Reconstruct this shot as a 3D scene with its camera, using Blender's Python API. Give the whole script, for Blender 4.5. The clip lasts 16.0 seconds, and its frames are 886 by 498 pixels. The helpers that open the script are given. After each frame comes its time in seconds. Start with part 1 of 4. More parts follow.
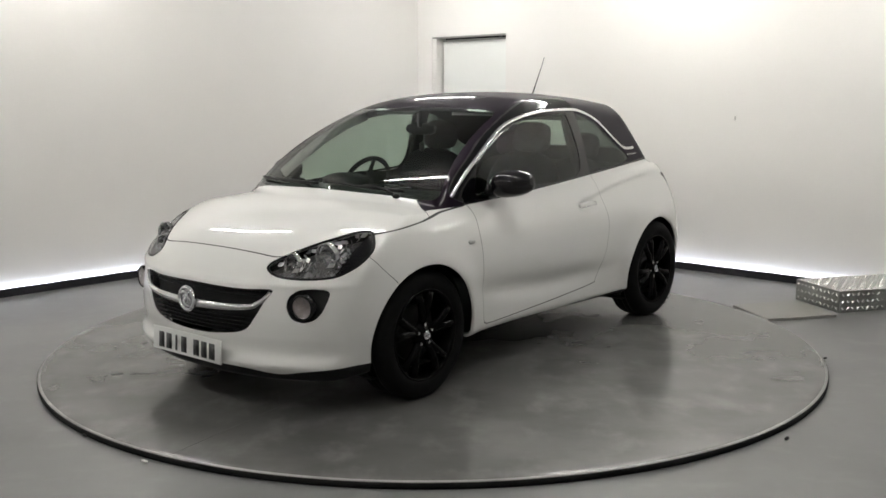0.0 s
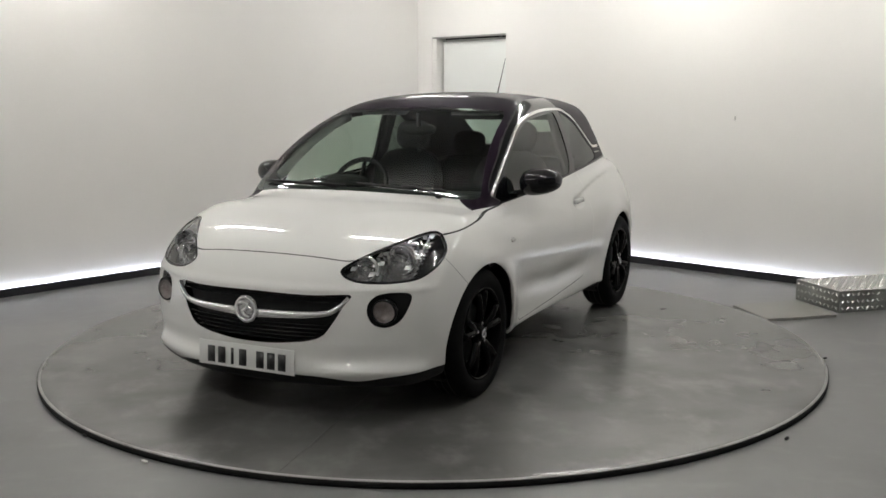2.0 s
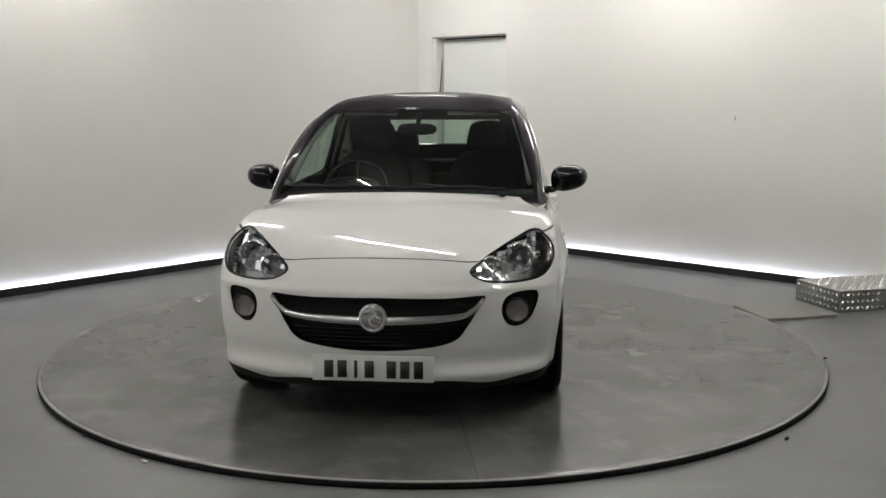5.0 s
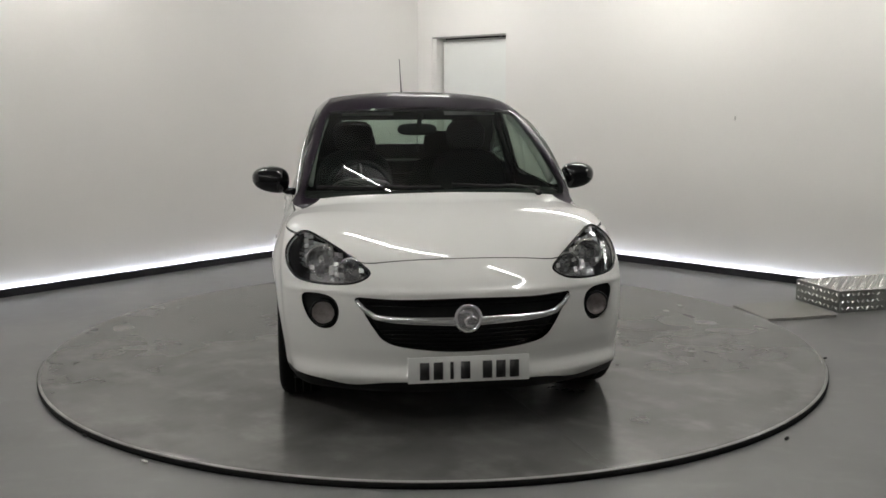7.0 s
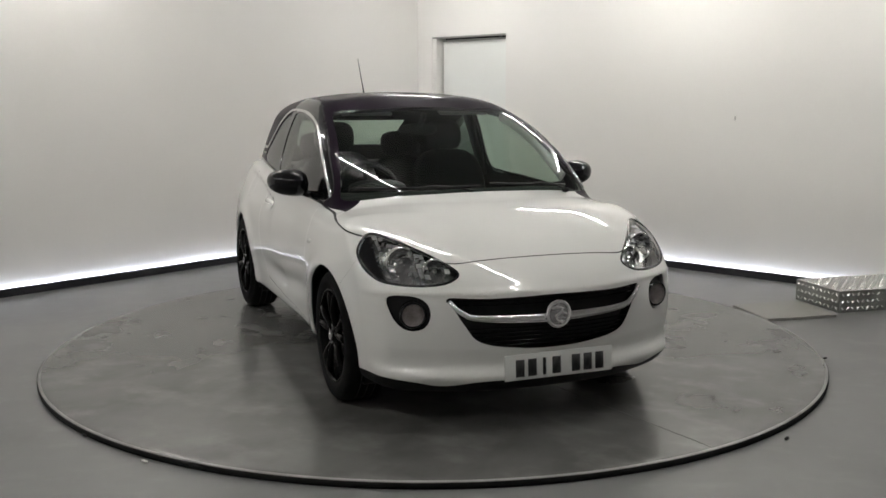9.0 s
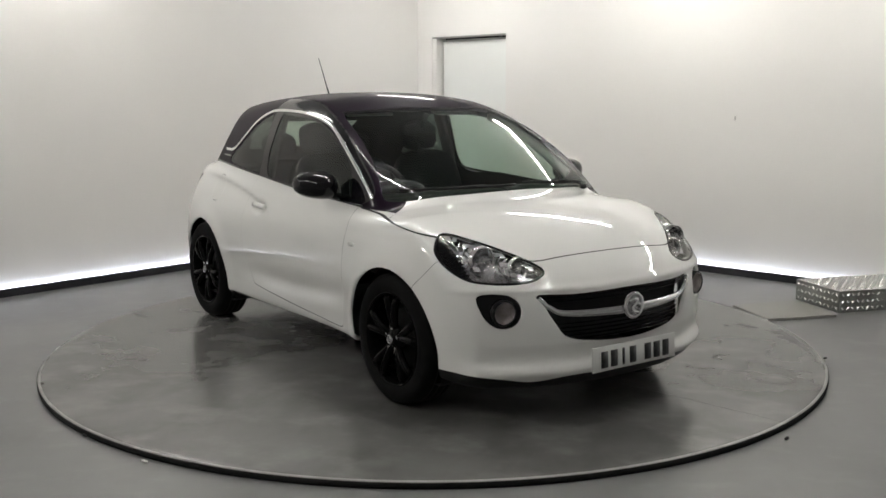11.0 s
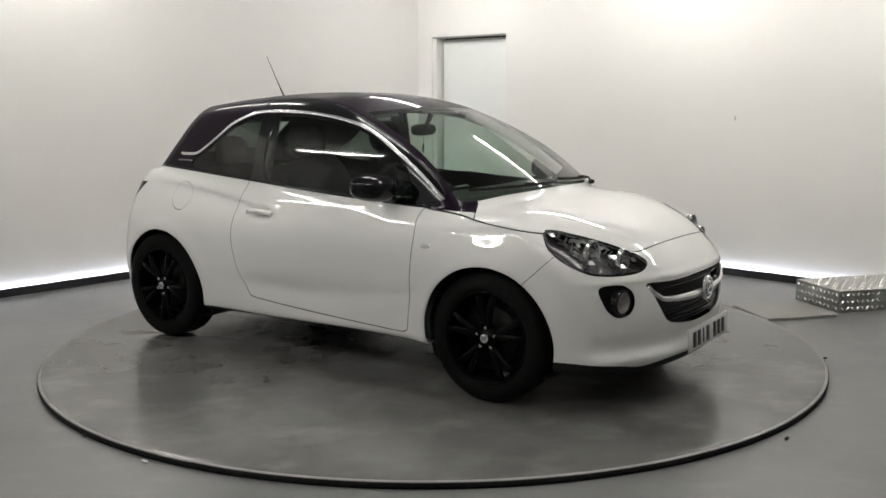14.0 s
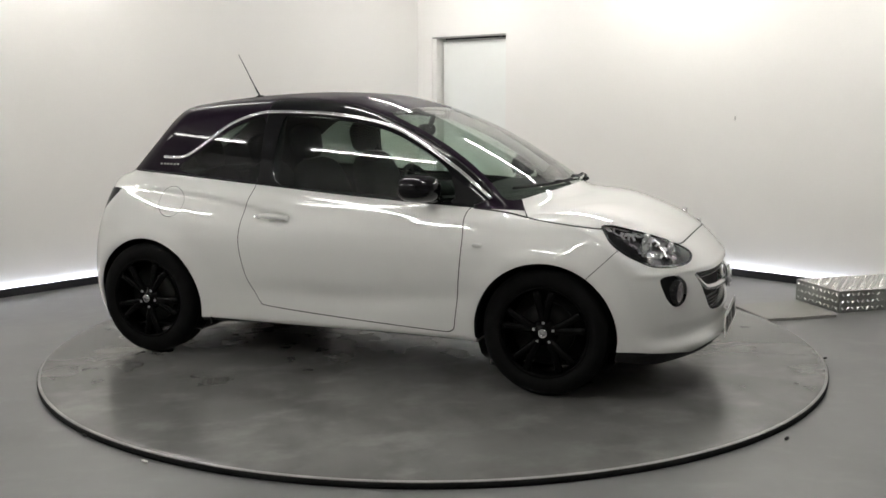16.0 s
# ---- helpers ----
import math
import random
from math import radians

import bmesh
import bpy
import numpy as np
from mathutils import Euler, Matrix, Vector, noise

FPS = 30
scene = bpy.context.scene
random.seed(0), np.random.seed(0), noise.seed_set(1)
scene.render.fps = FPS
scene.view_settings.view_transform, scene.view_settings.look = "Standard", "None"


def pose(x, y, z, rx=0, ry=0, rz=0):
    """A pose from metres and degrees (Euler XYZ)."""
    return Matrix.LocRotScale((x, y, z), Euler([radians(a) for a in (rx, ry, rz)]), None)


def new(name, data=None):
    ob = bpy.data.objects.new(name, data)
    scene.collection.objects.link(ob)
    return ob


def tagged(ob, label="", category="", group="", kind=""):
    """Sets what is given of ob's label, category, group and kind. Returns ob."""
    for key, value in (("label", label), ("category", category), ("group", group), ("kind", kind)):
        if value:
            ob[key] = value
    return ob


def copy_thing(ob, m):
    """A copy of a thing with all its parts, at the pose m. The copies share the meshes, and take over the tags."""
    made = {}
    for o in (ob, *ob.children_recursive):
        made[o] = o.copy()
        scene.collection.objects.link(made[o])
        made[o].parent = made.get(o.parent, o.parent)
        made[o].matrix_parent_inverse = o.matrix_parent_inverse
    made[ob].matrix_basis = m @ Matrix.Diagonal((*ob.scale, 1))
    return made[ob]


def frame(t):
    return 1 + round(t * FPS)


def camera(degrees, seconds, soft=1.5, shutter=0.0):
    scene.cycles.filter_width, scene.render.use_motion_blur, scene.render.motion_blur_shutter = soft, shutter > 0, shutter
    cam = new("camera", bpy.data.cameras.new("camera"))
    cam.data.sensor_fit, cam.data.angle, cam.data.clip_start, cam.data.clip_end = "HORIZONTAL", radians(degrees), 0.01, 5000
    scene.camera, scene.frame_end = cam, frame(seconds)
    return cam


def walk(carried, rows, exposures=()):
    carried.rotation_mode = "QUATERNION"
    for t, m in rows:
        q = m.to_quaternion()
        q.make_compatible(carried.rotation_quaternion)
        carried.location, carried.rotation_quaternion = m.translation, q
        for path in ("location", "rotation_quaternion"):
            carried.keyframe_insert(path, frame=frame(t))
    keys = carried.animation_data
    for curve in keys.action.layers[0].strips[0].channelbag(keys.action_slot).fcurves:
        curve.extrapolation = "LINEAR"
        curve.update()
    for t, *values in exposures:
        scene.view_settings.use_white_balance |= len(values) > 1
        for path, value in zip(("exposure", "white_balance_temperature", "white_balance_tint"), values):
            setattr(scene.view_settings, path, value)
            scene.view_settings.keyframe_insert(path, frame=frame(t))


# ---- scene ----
cam = camera(48.92, 16.0, soft=1.6)
EYE = pose(0.0, -5.685, 1.434) @ pose(0, 0, 0, 0, 0, -0.548) @ pose(0, 0, 0, 90 - 8.92) @ pose(0, 0, 0, 0, 0, -0.187)
walk(cam, [(0.0, EYE), (16.0, EYE)], exposures=[(0.0, 0.38), (1.5, 0.26), (3.5, 0.12), (7.0, 0.05), (9.0, 0.08), (11.5, 0.24), (12.5, 0.24), (16.0, 0.42)])

# ---- light ----
world = bpy.data.worlds.new("world")
scene.world = world
world.use_nodes = True
world.node_tree.nodes["Background"].inputs[0].default_value = (0.02, 0.02, 0.02, 1)
world.node_tree.nodes["Background"].inputs[1].default_value = 0.1
TUBE_POWER = 65.0
STRIP_POWER = 44.0


# ---- materials ----
def material(name, colour=(0.5, 0.5, 0.5), rough=0.5, metal=0.0, coat=0.0, spec=0.5):
    m = bpy.data.materials.new(name)
    m.use_nodes = True
    b = m.node_tree.nodes["Principled BSDF"]
    b.inputs["Base Color"].default_value = (*colour, 1)
    b.inputs["Roughness"].default_value = rough
    b.inputs["Metallic"].default_value = metal
    b.inputs["Coat Weight"].default_value = coat
    b.inputs["Coat Roughness"].default_value = 0.03
    b.inputs["Specular IOR Level"].default_value = spec
    return m


def worn(m, scale, low, high, rough=None, bump=0.0, detail=6, fine=None, stretch=(1, 1, 1), weight=0.2):
    """Two scales of noise over the base colour, the roughness and a bump."""
    nt = m.node_tree
    b = nt.nodes["Principled BSDF"]
    co = nt.nodes.new("ShaderNodeTexCoord")
    mp = nt.nodes.new("ShaderNodeMapping")
    mp.inputs["Scale"].default_value = stretch
    nt.links.new(co.outputs["Object"], mp.inputs[0])
    n1 = nt.nodes.new("ShaderNodeTexNoise")
    n1.inputs["Scale"].default_value, n1.inputs["Detail"].default_value = scale, min(detail, 3)
    n2 = nt.nodes.new("ShaderNodeTexNoise")
    n2.inputs["Scale"].default_value, n2.inputs["Detail"].default_value = fine or scale * 14, 2
    nt.links.new(mp.outputs[0], n1.inputs[0])
    nt.links.new(mp.outputs[0], n2.inputs[0])
    mix = nt.nodes.new("ShaderNodeMath")
    mix.operation = "MULTIPLY_ADD"
    mix.inputs[1].default_value = weight
    nt.links.new(n2.outputs[0], mix.inputs[0])
    nt.links.new(n1.outputs[0], mix.inputs[2])
    ramp = nt.nodes.new("ShaderNodeValToRGB")
    ramp.color_ramp.elements[0].position, ramp.color_ramp.elements[0].color = 0.30, (*low, 1)
    ramp.color_ramp.elements[1].position, ramp.color_ramp.elements[1].color = 1.0, (*high, 1)
    nt.links.new(mix.outputs[0], ramp.inputs[0])
    nt.links.new(ramp.outputs[0], b.inputs["Base Color"])
    if rough:
        mr = nt.nodes.new("ShaderNodeMapRange")
        mr.inputs[1].default_value, mr.inputs[2].default_value = 0.3, 1.05
        mr.inputs[3].default_value, mr.inputs[4].default_value = rough
        nt.links.new(mix.outputs[0], mr.inputs[0])
        nt.links.new(mr.outputs[0], b.inputs["Roughness"])
    if bump:
        bp = nt.nodes.new("ShaderNodeBump")
        bp.inputs["Strength"].default_value, bp.inputs["Distance"].default_value = bump, 0.002
        nt.links.new(n2.outputs[0], bp.inputs["Height"])
        nt.links.new(bp.outputs[0], b.inputs["Normal"])
    return m


def glowing(name, colour, strength):
    m = material(name, colour)
    b = m.node_tree.nodes["Principled BSDF"]
    b.inputs["Emission Color"].default_value = (*colour, 1)
    b.inputs["Emission Strength"].default_value = strength
    return m


def clear_glass(name, tint, gloss=0.1):
    """Thin glass: it lets light straight through, tinted, with a mirror gloss that grows at grazing angles."""
    m = bpy.data.materials.new(name)
    m.use_nodes = True
    nt = m.node_tree
    nt.nodes.remove(nt.nodes["Principled BSDF"])
    tr = nt.nodes.new("ShaderNodeBsdfTransparent")
    tr.inputs[0].default_value = (*tint, 1)
    gl = nt.nodes.new("ShaderNodeBsdfGlossy")
    gl.inputs["Roughness"].default_value = 0.015
    lw = nt.nodes.new("ShaderNodeLayerWeight")
    lw.inputs[0].default_value = 0.5
    up = nt.nodes.new("ShaderNodeMath")
    up.operation = "POWER"
    up.inputs[1].default_value = 5.0
    nt.links.new(lw.outputs["Facing"], up.inputs[0])
    fr = nt.nodes.new("ShaderNodeMath")
    fr.operation = "MULTIPLY_ADD"
    fr.inputs[1].default_value, fr.inputs[2].default_value = 0.955, 0.045
    nt.links.new(up.outputs[0], fr.inputs[0])
    mx = nt.nodes.new("ShaderNodeMixShader")
    nt.links.new(fr.outputs[0], mx.inputs[0])
    nt.links.new(tr.outputs[0], mx.inputs[1])
    nt.links.new(gl.outputs[0], mx.inputs[2])
    nt.links.new(mx.outputs[0], nt.nodes["Material Output"].inputs[0])
    return m


WALL = worn(material("wall paint", rough=0.6), 0.8, (0.76, 0.74, 0.71), (0.82, 0.80, 0.77), bump=0.06, fine=60)
BACK_WALL = worn(material("grey wall paint", rough=0.7), 0.8, (0.28, 0.277, 0.273), (0.35, 0.346, 0.34), bump=0.06, fine=60)
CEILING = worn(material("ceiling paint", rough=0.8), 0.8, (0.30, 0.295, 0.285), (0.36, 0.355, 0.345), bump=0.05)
FLOOR = worn(material("painted concrete"), 0.9, (0.155, 0.155, 0.154), (0.265, 0.264, 0.261), rough=(0.29, 0.35), fine=12, weight=0.05, detail=2)
DISC = worn(material("turntable paint", spec=0.8), 1.2, (0.105, 0.103, 0.099), (0.20, 0.197, 0.190), rough=(0.19, 0.25), fine=12, weight=0.06, detail=2)


def scuffed(m, scale, seed, low, stretch, reach, detail):
    """Soft smudges over what the material has already; reach is where they begin, where they are full, and how strong."""
    nt = m.node_tree
    b = nt.nodes["Principled BSDF"]
    old = b.inputs["Base Color"].links[0].from_socket
    co = nt.nodes.new("ShaderNodeTexCoord")
    mp = nt.nodes.new("ShaderNodeMapping")
    mp.inputs["Scale"].default_value, mp.inputs["Location"].default_value = stretch, seed
    n = nt.nodes.new("ShaderNodeTexNoise")
    n.inputs["Scale"].default_value, n.inputs["Detail"].default_value, n.inputs["Roughness"].default_value = scale, detail, 0.55
    r = nt.nodes.new("ShaderNodeMapRange")
    r.interpolation_type = "SMOOTHSTEP"
    r.inputs[1].default_value, r.inputs[2].default_value, r.inputs[3].default_value, r.inputs[4].default_value = reach[0], reach[1], 0.0, reach[2]
    mix = nt.nodes.new("ShaderNodeMix")
    mix.data_type = "RGBA"
    mix.inputs[7].default_value = (*low, 1)
    nt.links.new(co.outputs["Object"], mp.inputs[0])
    nt.links.new(mp.outputs[0], n.inputs[0])
    nt.links.new(n.outputs[0], r.inputs[0])
    nt.links.new(r.outputs[0], mix.inputs[0])
    nt.links.new(old, mix.inputs[6])
    nt.links.new(mix.outputs[2], b.inputs["Base Color"])
    return m


scuffed(DISC, 2.2, (3.0, 1.0, 0.0), (0.055, 0.053, 0.050), (1, 1.6, 1), (0.40, 0.76, 0.34), 4)
scuffed(DISC, 3.1, (9.0, 4.0, 0.0), (0.34, 0.335, 0.32), (1.5, 1, 1), (0.46, 0.80, 0.30), 4)
scuffed(FLOOR, 1.6, (7.0, 2.0, 0.0), (0.09, 0.09, 0.088), (1.4, 1, 1), (0.42, 0.76, 0.30), 4)
scuffed(FLOOR, 5.0, (2.0, 8.0, 0.0), (0.30, 0.298, 0.29), (1, 1.6, 1), (0.50, 0.80, 0.24), 3)
RIM_BLACK = worn(material("black rubber edge", rough=0.85, spec=0.08), 8, (0.008, 0.008, 0.008), (0.02, 0.02, 0.02), bump=0.2)
PLINTH = worn(material("black skirting", rough=0.5), 5, (0.006, 0.006, 0.008), (0.014, 0.014, 0.018), bump=0.1)
DOOR_PAINT = worn(material("door paint", rough=0.45), 1.2, (0.76, 0.77, 0.74), (0.82, 0.83, 0.80), bump=0.04)
DOOR_TRIM = material("grey door trim", (0.30, 0.30, 0.28), 0.5)
TUBE = glowing("fluorescent tube", (1.0, 0.985, 0.945), TUBE_POWER)
STRIP = glowing("led strip", (0.80, 0.86, 1.0), STRIP_POWER)
FITTING = material("white enamel", (0.75, 0.75, 0.74), 0.35)
TREAD = worn(material("tread plate aluminium", rough=0.35, metal=1.0), 6, (0.24, 0.24, 0.225), (0.38, 0.38, 0.36), rough=(0.4, 0.6), bump=0.1)
TREAD_BAR = material("polished tread", (0.75, 0.75, 0.72), 0.22, 1.0)
STEEL = worn(material("brushed floor plate", rough=0.4, metal=0.6), 5, (0.27, 0.268, 0.245), (0.39, 0.385, 0.355), rough=(0.4, 0.6), bump=0.1)
PAINT = worn(material("white car paint", rough=0.55, coat=1.0, spec=0.15), 0.9, (0.76, 0.755, 0.73), (0.79, 0.785, 0.76), fine=300)
PAINT.node_tree.nodes["Principled BSDF"].inputs["Coat IOR"].default_value = 1.65
ROOF_PAINT = worn(material("aubergine car paint", rough=0.5, coat=0.26, spec=0.05), 1.0, (0.007, 0.003, 0.008), (0.010, 0.004, 0.012), fine=400)
GLOSS_BLACK = material("gloss black plastic", (0.004, 0.004, 0.005), 0.08, spec=0.35)
SEAL = material("black rubber seal", (0.01, 0.01, 0.01), 0.7)
PLASTIC = worn(material("black grained plastic", rough=0.6, spec=0.25), 30, (0.006, 0.006, 0.006), (0.011, 0.011, 0.011), bump=0.2)
CHROME = material("chrome", (0.82, 0.82, 0.83), 0.07, 1.0)
FACET = material("mirrored facets", (0.90, 0.90, 0.91), 0.3, 1.0)
SATIN = material("satin chrome", (0.75, 0.75, 0.75), 0.2, 1.0)
GLASS = clear_glass("windscreen glass", (0.71, 0.79, 0.73))
SIDE_GLASS = clear_glass("side glass", (0.54, 0.62, 0.56))
PRIVACY = clear_glass("dark side glass", (0.13, 0.16, 0.14))
LENS = clear_glass("lamp lens", (0.93, 0.93, 0.93))
TYRE = worn(material("tyre rubber", rough=0.7, spec=0.07), 20, (0.004, 0.004, 0.004), (0.008, 0.008, 0.008), bump=0.3)
ALLOY = material("gloss black alloy", (0.003, 0.003, 0.003), 0.27, spec=0.06)
FABRIC = worn(material("dark seat cloth", rough=0.9, spec=0.08), 40, (0.005, 0.005, 0.0055), (0.011, 0.011, 0.012))
TRIM = worn(material("dark cabin plastic", rough=0.6, spec=0.15), 30, (0.006, 0.006, 0.0065), (0.011, 0.011, 0.0115))
PILLAR_TRIM = material("pale pillar trim", (0.42, 0.42, 0.40), 0.7)
LAMP_BOWL = worn(material("lamp housing", rough=0.22, metal=0.9), 22, (0.34, 0.34, 0.35), (0.72, 0.72, 0.73), fine=90)
FOG_BOWL = worn(material("smoky fog lamp", rough=0.45, metal=0.3), 40, (0.20, 0.17, 0.165), (0.40, 0.36, 0.35))
WORN_EDGE = worn(material("worn deck edge", rough=0.5), 6, (0.20, 0.195, 0.188), (0.36, 0.35, 0.34))
PLATE_WHITE = material("plate white", (0.72, 0.72, 0.70), 0.3)
INK = material("plate black", (0.01, 0.01, 0.01), 0.4)
DISC_STEEL = worn(material("dull brake steel", rough=0.5, metal=0.7), 9, (0.008, 0.008, 0.008), (0.016, 0.016, 0.015))
AMBER = material("clear side repeater", (0.6, 0.6, 0.58), 0.15)
SMEAR = material("pale grey smear", (0.50, 0.49, 0.46), 0.7)
JOINT = material("deck joint", (0.075, 0.073, 0.070), 0.4)
DIRT = material("dark scuff", (0.02, 0.02, 0.02), 0.8)


# ---- building helpers ----
def mesh_of(bm, name):
    me = bpy.data.meshes.new(name)
    bm.to_mesh(me)
    bm.free()
    return me


def part(name, bm, mat, parent=None, label="", smooth=True):
    me = mesh_of(bm, name)
    me.materials.append(mat)
    me.polygons.foreach_set("use_smooth", [smooth] * len(me.polygons))
    ob = new(name, me)
    ob.parent = parent
    if label:
        tagged(ob, label)
    return ob


def box(sx, sy, sz, m=Matrix(), bevel=0.0, seg=2, bm=None):
    """A box with its centre at m's origin, edges rounded."""
    b = bmesh.new()
    bmesh.ops.create_cube(b, size=1, matrix=Matrix.Diagonal((sx, sy, sz, 1)))
    if bevel:
        bmesh.ops.bevel(b, geom=b.edges[:], offset=bevel, segments=seg, profile=0.5, affect="EDGES")
    bmesh.ops.transform(b, matrix=m, verts=b.verts[:])
    return b if bm is None else join(bm, b)


def join(bm, other):
    me = bpy.data.meshes.new("tmp")
    other.to_mesh(me)
    other.free()
    bm.from_mesh(me)
    bpy.data.meshes.remove(me)
    return bm


def rod(r1, r2, a, b, n=16, bm=None):
    """A tapered round bar from a to b."""
    out = bm if bm is not None else bmesh.new()
    a, b = Vector(a), Vector(b)
    turn = (b - a).to_track_quat("Z", "Y").to_matrix().to_4x4()
    bmesh.ops.create_cone(out, cap_ends=True, segments=n, radius1=r1, radius2=r2, depth=(b - a).length, matrix=Matrix.Translation((a + b) / 2) @ turn)
    return out


def lathe(profile, n=48, m=Matrix(), bm=None):
    """A ring or bowl of revolution about local y: profile rows are (radius, along y)."""
    out = bm if bm is not None else bmesh.new()
    rings = []
    for k in range(n):
        a = 2 * math.pi * k / n
        rings.append([out.verts.new(m @ Vector((r * math.cos(a), y, r * math.sin(a)))) for r, y in profile])
    for k in range(n):
        p, q = rings[k], rings[(k + 1) % n]
        for i in range(len(profile) - 1):
            try:
                out.faces.new((p[i], p[i + 1], q[i + 1], q[i]))
            except ValueError:
                pass
    bmesh.ops.remove_doubles(out, verts=out.verts[:], dist=1e-5)
    bmesh.ops.recalc_face_normals(out, faces=out.faces[:])
    return out


def ellipsoid(rx, ry, rz, m=Matrix(), u=24, v=14, power=1.0, bm=None):
    """A rounded block: power below 1 squares it off."""
    b = bmesh.new()
    bmesh.ops.create_uvsphere(b, u_segments=u, v_segments=v, radius=1)
    for w in b.verts:
        w.co = Vector([math.copysign(abs(c) ** power, c) * r for c, r in zip(w.co, (rx, ry, rz))])
    bmesh.ops.transform(b, matrix=m, verts=b.verts[:])
    return b if bm is None else join(bm, b)


def sweep(points, width, height, ups, bm=None, n=8):
    """A rounded strip along points; ups gives the outward way at each one."""
    out = bm if bm is not None else bmesh.new()
    rings = []
    for i, p in enumerate(points):
        p, up = Vector(p), Vector(ups[i]).normalized()
        along = (Vector(points[min(i + 1, len(points) - 1)]) - Vector(points[max(i - 1, 0)])).normalized()
        side = along.cross(up).normalized()
        rings.append([out.verts.new(p + side * (width / 2 * math.cos(2 * math.pi * k / n)) + up * (height / 2 * math.sin(2 * math.pi * k / n))) for k in range(n)])
    for a, b in zip(rings, rings[1:]):
        for k in range(n):
            out.faces.new((a[k], a[(k + 1) % n], b[(k + 1) % n], b[k]))
    out.faces.new(rings[0][::-1])
    out.faces.new(rings[-1])
    bmesh.ops.recalc_face_normals(out, faces=out.faces[:])
    return out


def spline(points, step=0.02, closed=False):
    """Catmull-Rom through the points."""
    pts = [np.array(p, float) for p in points]
    n = len(pts)
    out = []
    for i in range(n if closed else n - 1):
        if closed:
            a, b, c, d = (pts[(i + k) % n] for k in (-1, 0, 1, 2))
        else:
            a, b, c, d = pts[max(i - 1, 0)], pts[i], pts[i + 1], pts[min(i + 2, n - 1)]
        m = max(1, int(np.linalg.norm(c - b) / step))
        for k in range(m):
            t = k / m
            out.append(0.5 * (2 * b + (c - a) * t + (2 * a - 5 * b + 4 * c - d) * t * t + (3 * b - a - 3 * c + d) * t ** 3))
    if not closed:
        out.append(pts[-1])
    return np.array(out)


# ---- the room: a square turned by 45 degrees, its far corner beyond the turntable ----
FLOOR_Z = -0.03
TOP = 2.75
Q = math.sqrt(0.5)
CORNER = Vector((-0.155, 4.691, 0))
LEAN = 1.6
UX, UY = math.cos(radians(-45 + LEAN)), math.sin(radians(-45 + LEAN))


def slab(name, points, z0, z1, mat, label="", category="", kind="structure"):
    """A prism over a flat outline."""
    bm = bmesh.new()
    low = [bm.verts.new((x, y, z0)) for x, y in points]
    high = [bm.verts.new((x, y, z1)) for x, y in points]
    bm.faces.new(low[::-1])
    bm.faces.new(high)
    n = len(points)
    for i in range(n):
        bm.faces.new((low[i], low[(i + 1) % n], high[(i + 1) % n], high[i]))
    bmesh.ops.recalc_face_normals(bm, faces=bm.faces[:])
    return tagged(part(name, bm, mat, smooth=False), label, category, kind=kind)


def along(a, b):
    """Room coordinates: a along the right wall from the far corner, b along the left wall; both towards the camera."""
    return CORNER.x + a * UX + b * UY, CORNER.y + a * UY - b * UX


SIDE = 8.2
T = 0.15
floor = slab("floor", [along(-T, -T), along(SIDE + T, -T), along(SIDE + T, SIDE + T), along(-T, SIDE + T)], FLOOR_Z - 0.12, FLOOR_Z, FLOOR,
             "grey painted concrete floor, faintly stained and semi-gloss", "floor")
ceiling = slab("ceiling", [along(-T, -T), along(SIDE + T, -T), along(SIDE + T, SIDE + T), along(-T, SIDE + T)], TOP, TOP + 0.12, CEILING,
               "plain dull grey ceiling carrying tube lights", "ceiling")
wall_left = slab("wall_left", [along(-T, 0), along(0, 0), along(0, SIDE), along(-T, SIDE)], FLOOR_Z, TOP, WALL, "smooth off-white painted wall with light at its foot", "wall")
slab("wall_back_left", [along(-T, SIDE), along(SIDE + T, SIDE), along(SIDE + T, SIDE + T), along(-T, SIDE + T)], FLOOR_Z, TOP, BACK_WALL, "plain grey painted wall", "wall")
slab("wall_back_right", [along(SIDE, -T), along(SIDE + T, -T), along(SIDE + T, SIDE), along(SIDE, SIDE)], FLOOR_Z, TOP, BACK_WALL, "plain grey painted wall", "wall")
# the right wall, with the doorway through it
DA, DB, DH = 0.205, 1.182, 2.032
wall_right = slab("wall_right", [along(DB, -T), along(SIDE, -T), along(SIDE, 0), along(DB, 0)], FLOOR_Z, TOP, WALL, "smooth off-white painted wall with light at its foot", "wall")
slab("wall_over_door", [along(-T, -T), along(DB, -T), along(DB, 0), along(-T, 0)], DH, TOP, WALL, "smooth off-white wall above the doorway", "wall")
slab("wall_beside_door", [along(-T, -T), along(DA, -T), along(DA, 0), along(-T, 0)], FLOOR_Z, DH, WALL, "narrow off-white wall strip beside the doorway", "wall")
TURN_R = Matrix.Rotation(radians(-45 + LEAN), 4, "Z")   # local x runs along the right wall, local y out through it
TURN_L = Matrix.Rotation(radians(-135 + LEAN), 4, "Z")  # local x runs along the left wall, local y out into the room


def at_right(a, depth, z):
    x, y = along(a, 0)
    return Matrix.Translation((x, y, z)) @ TURN_R @ Matrix.Translation((0, depth, 0))


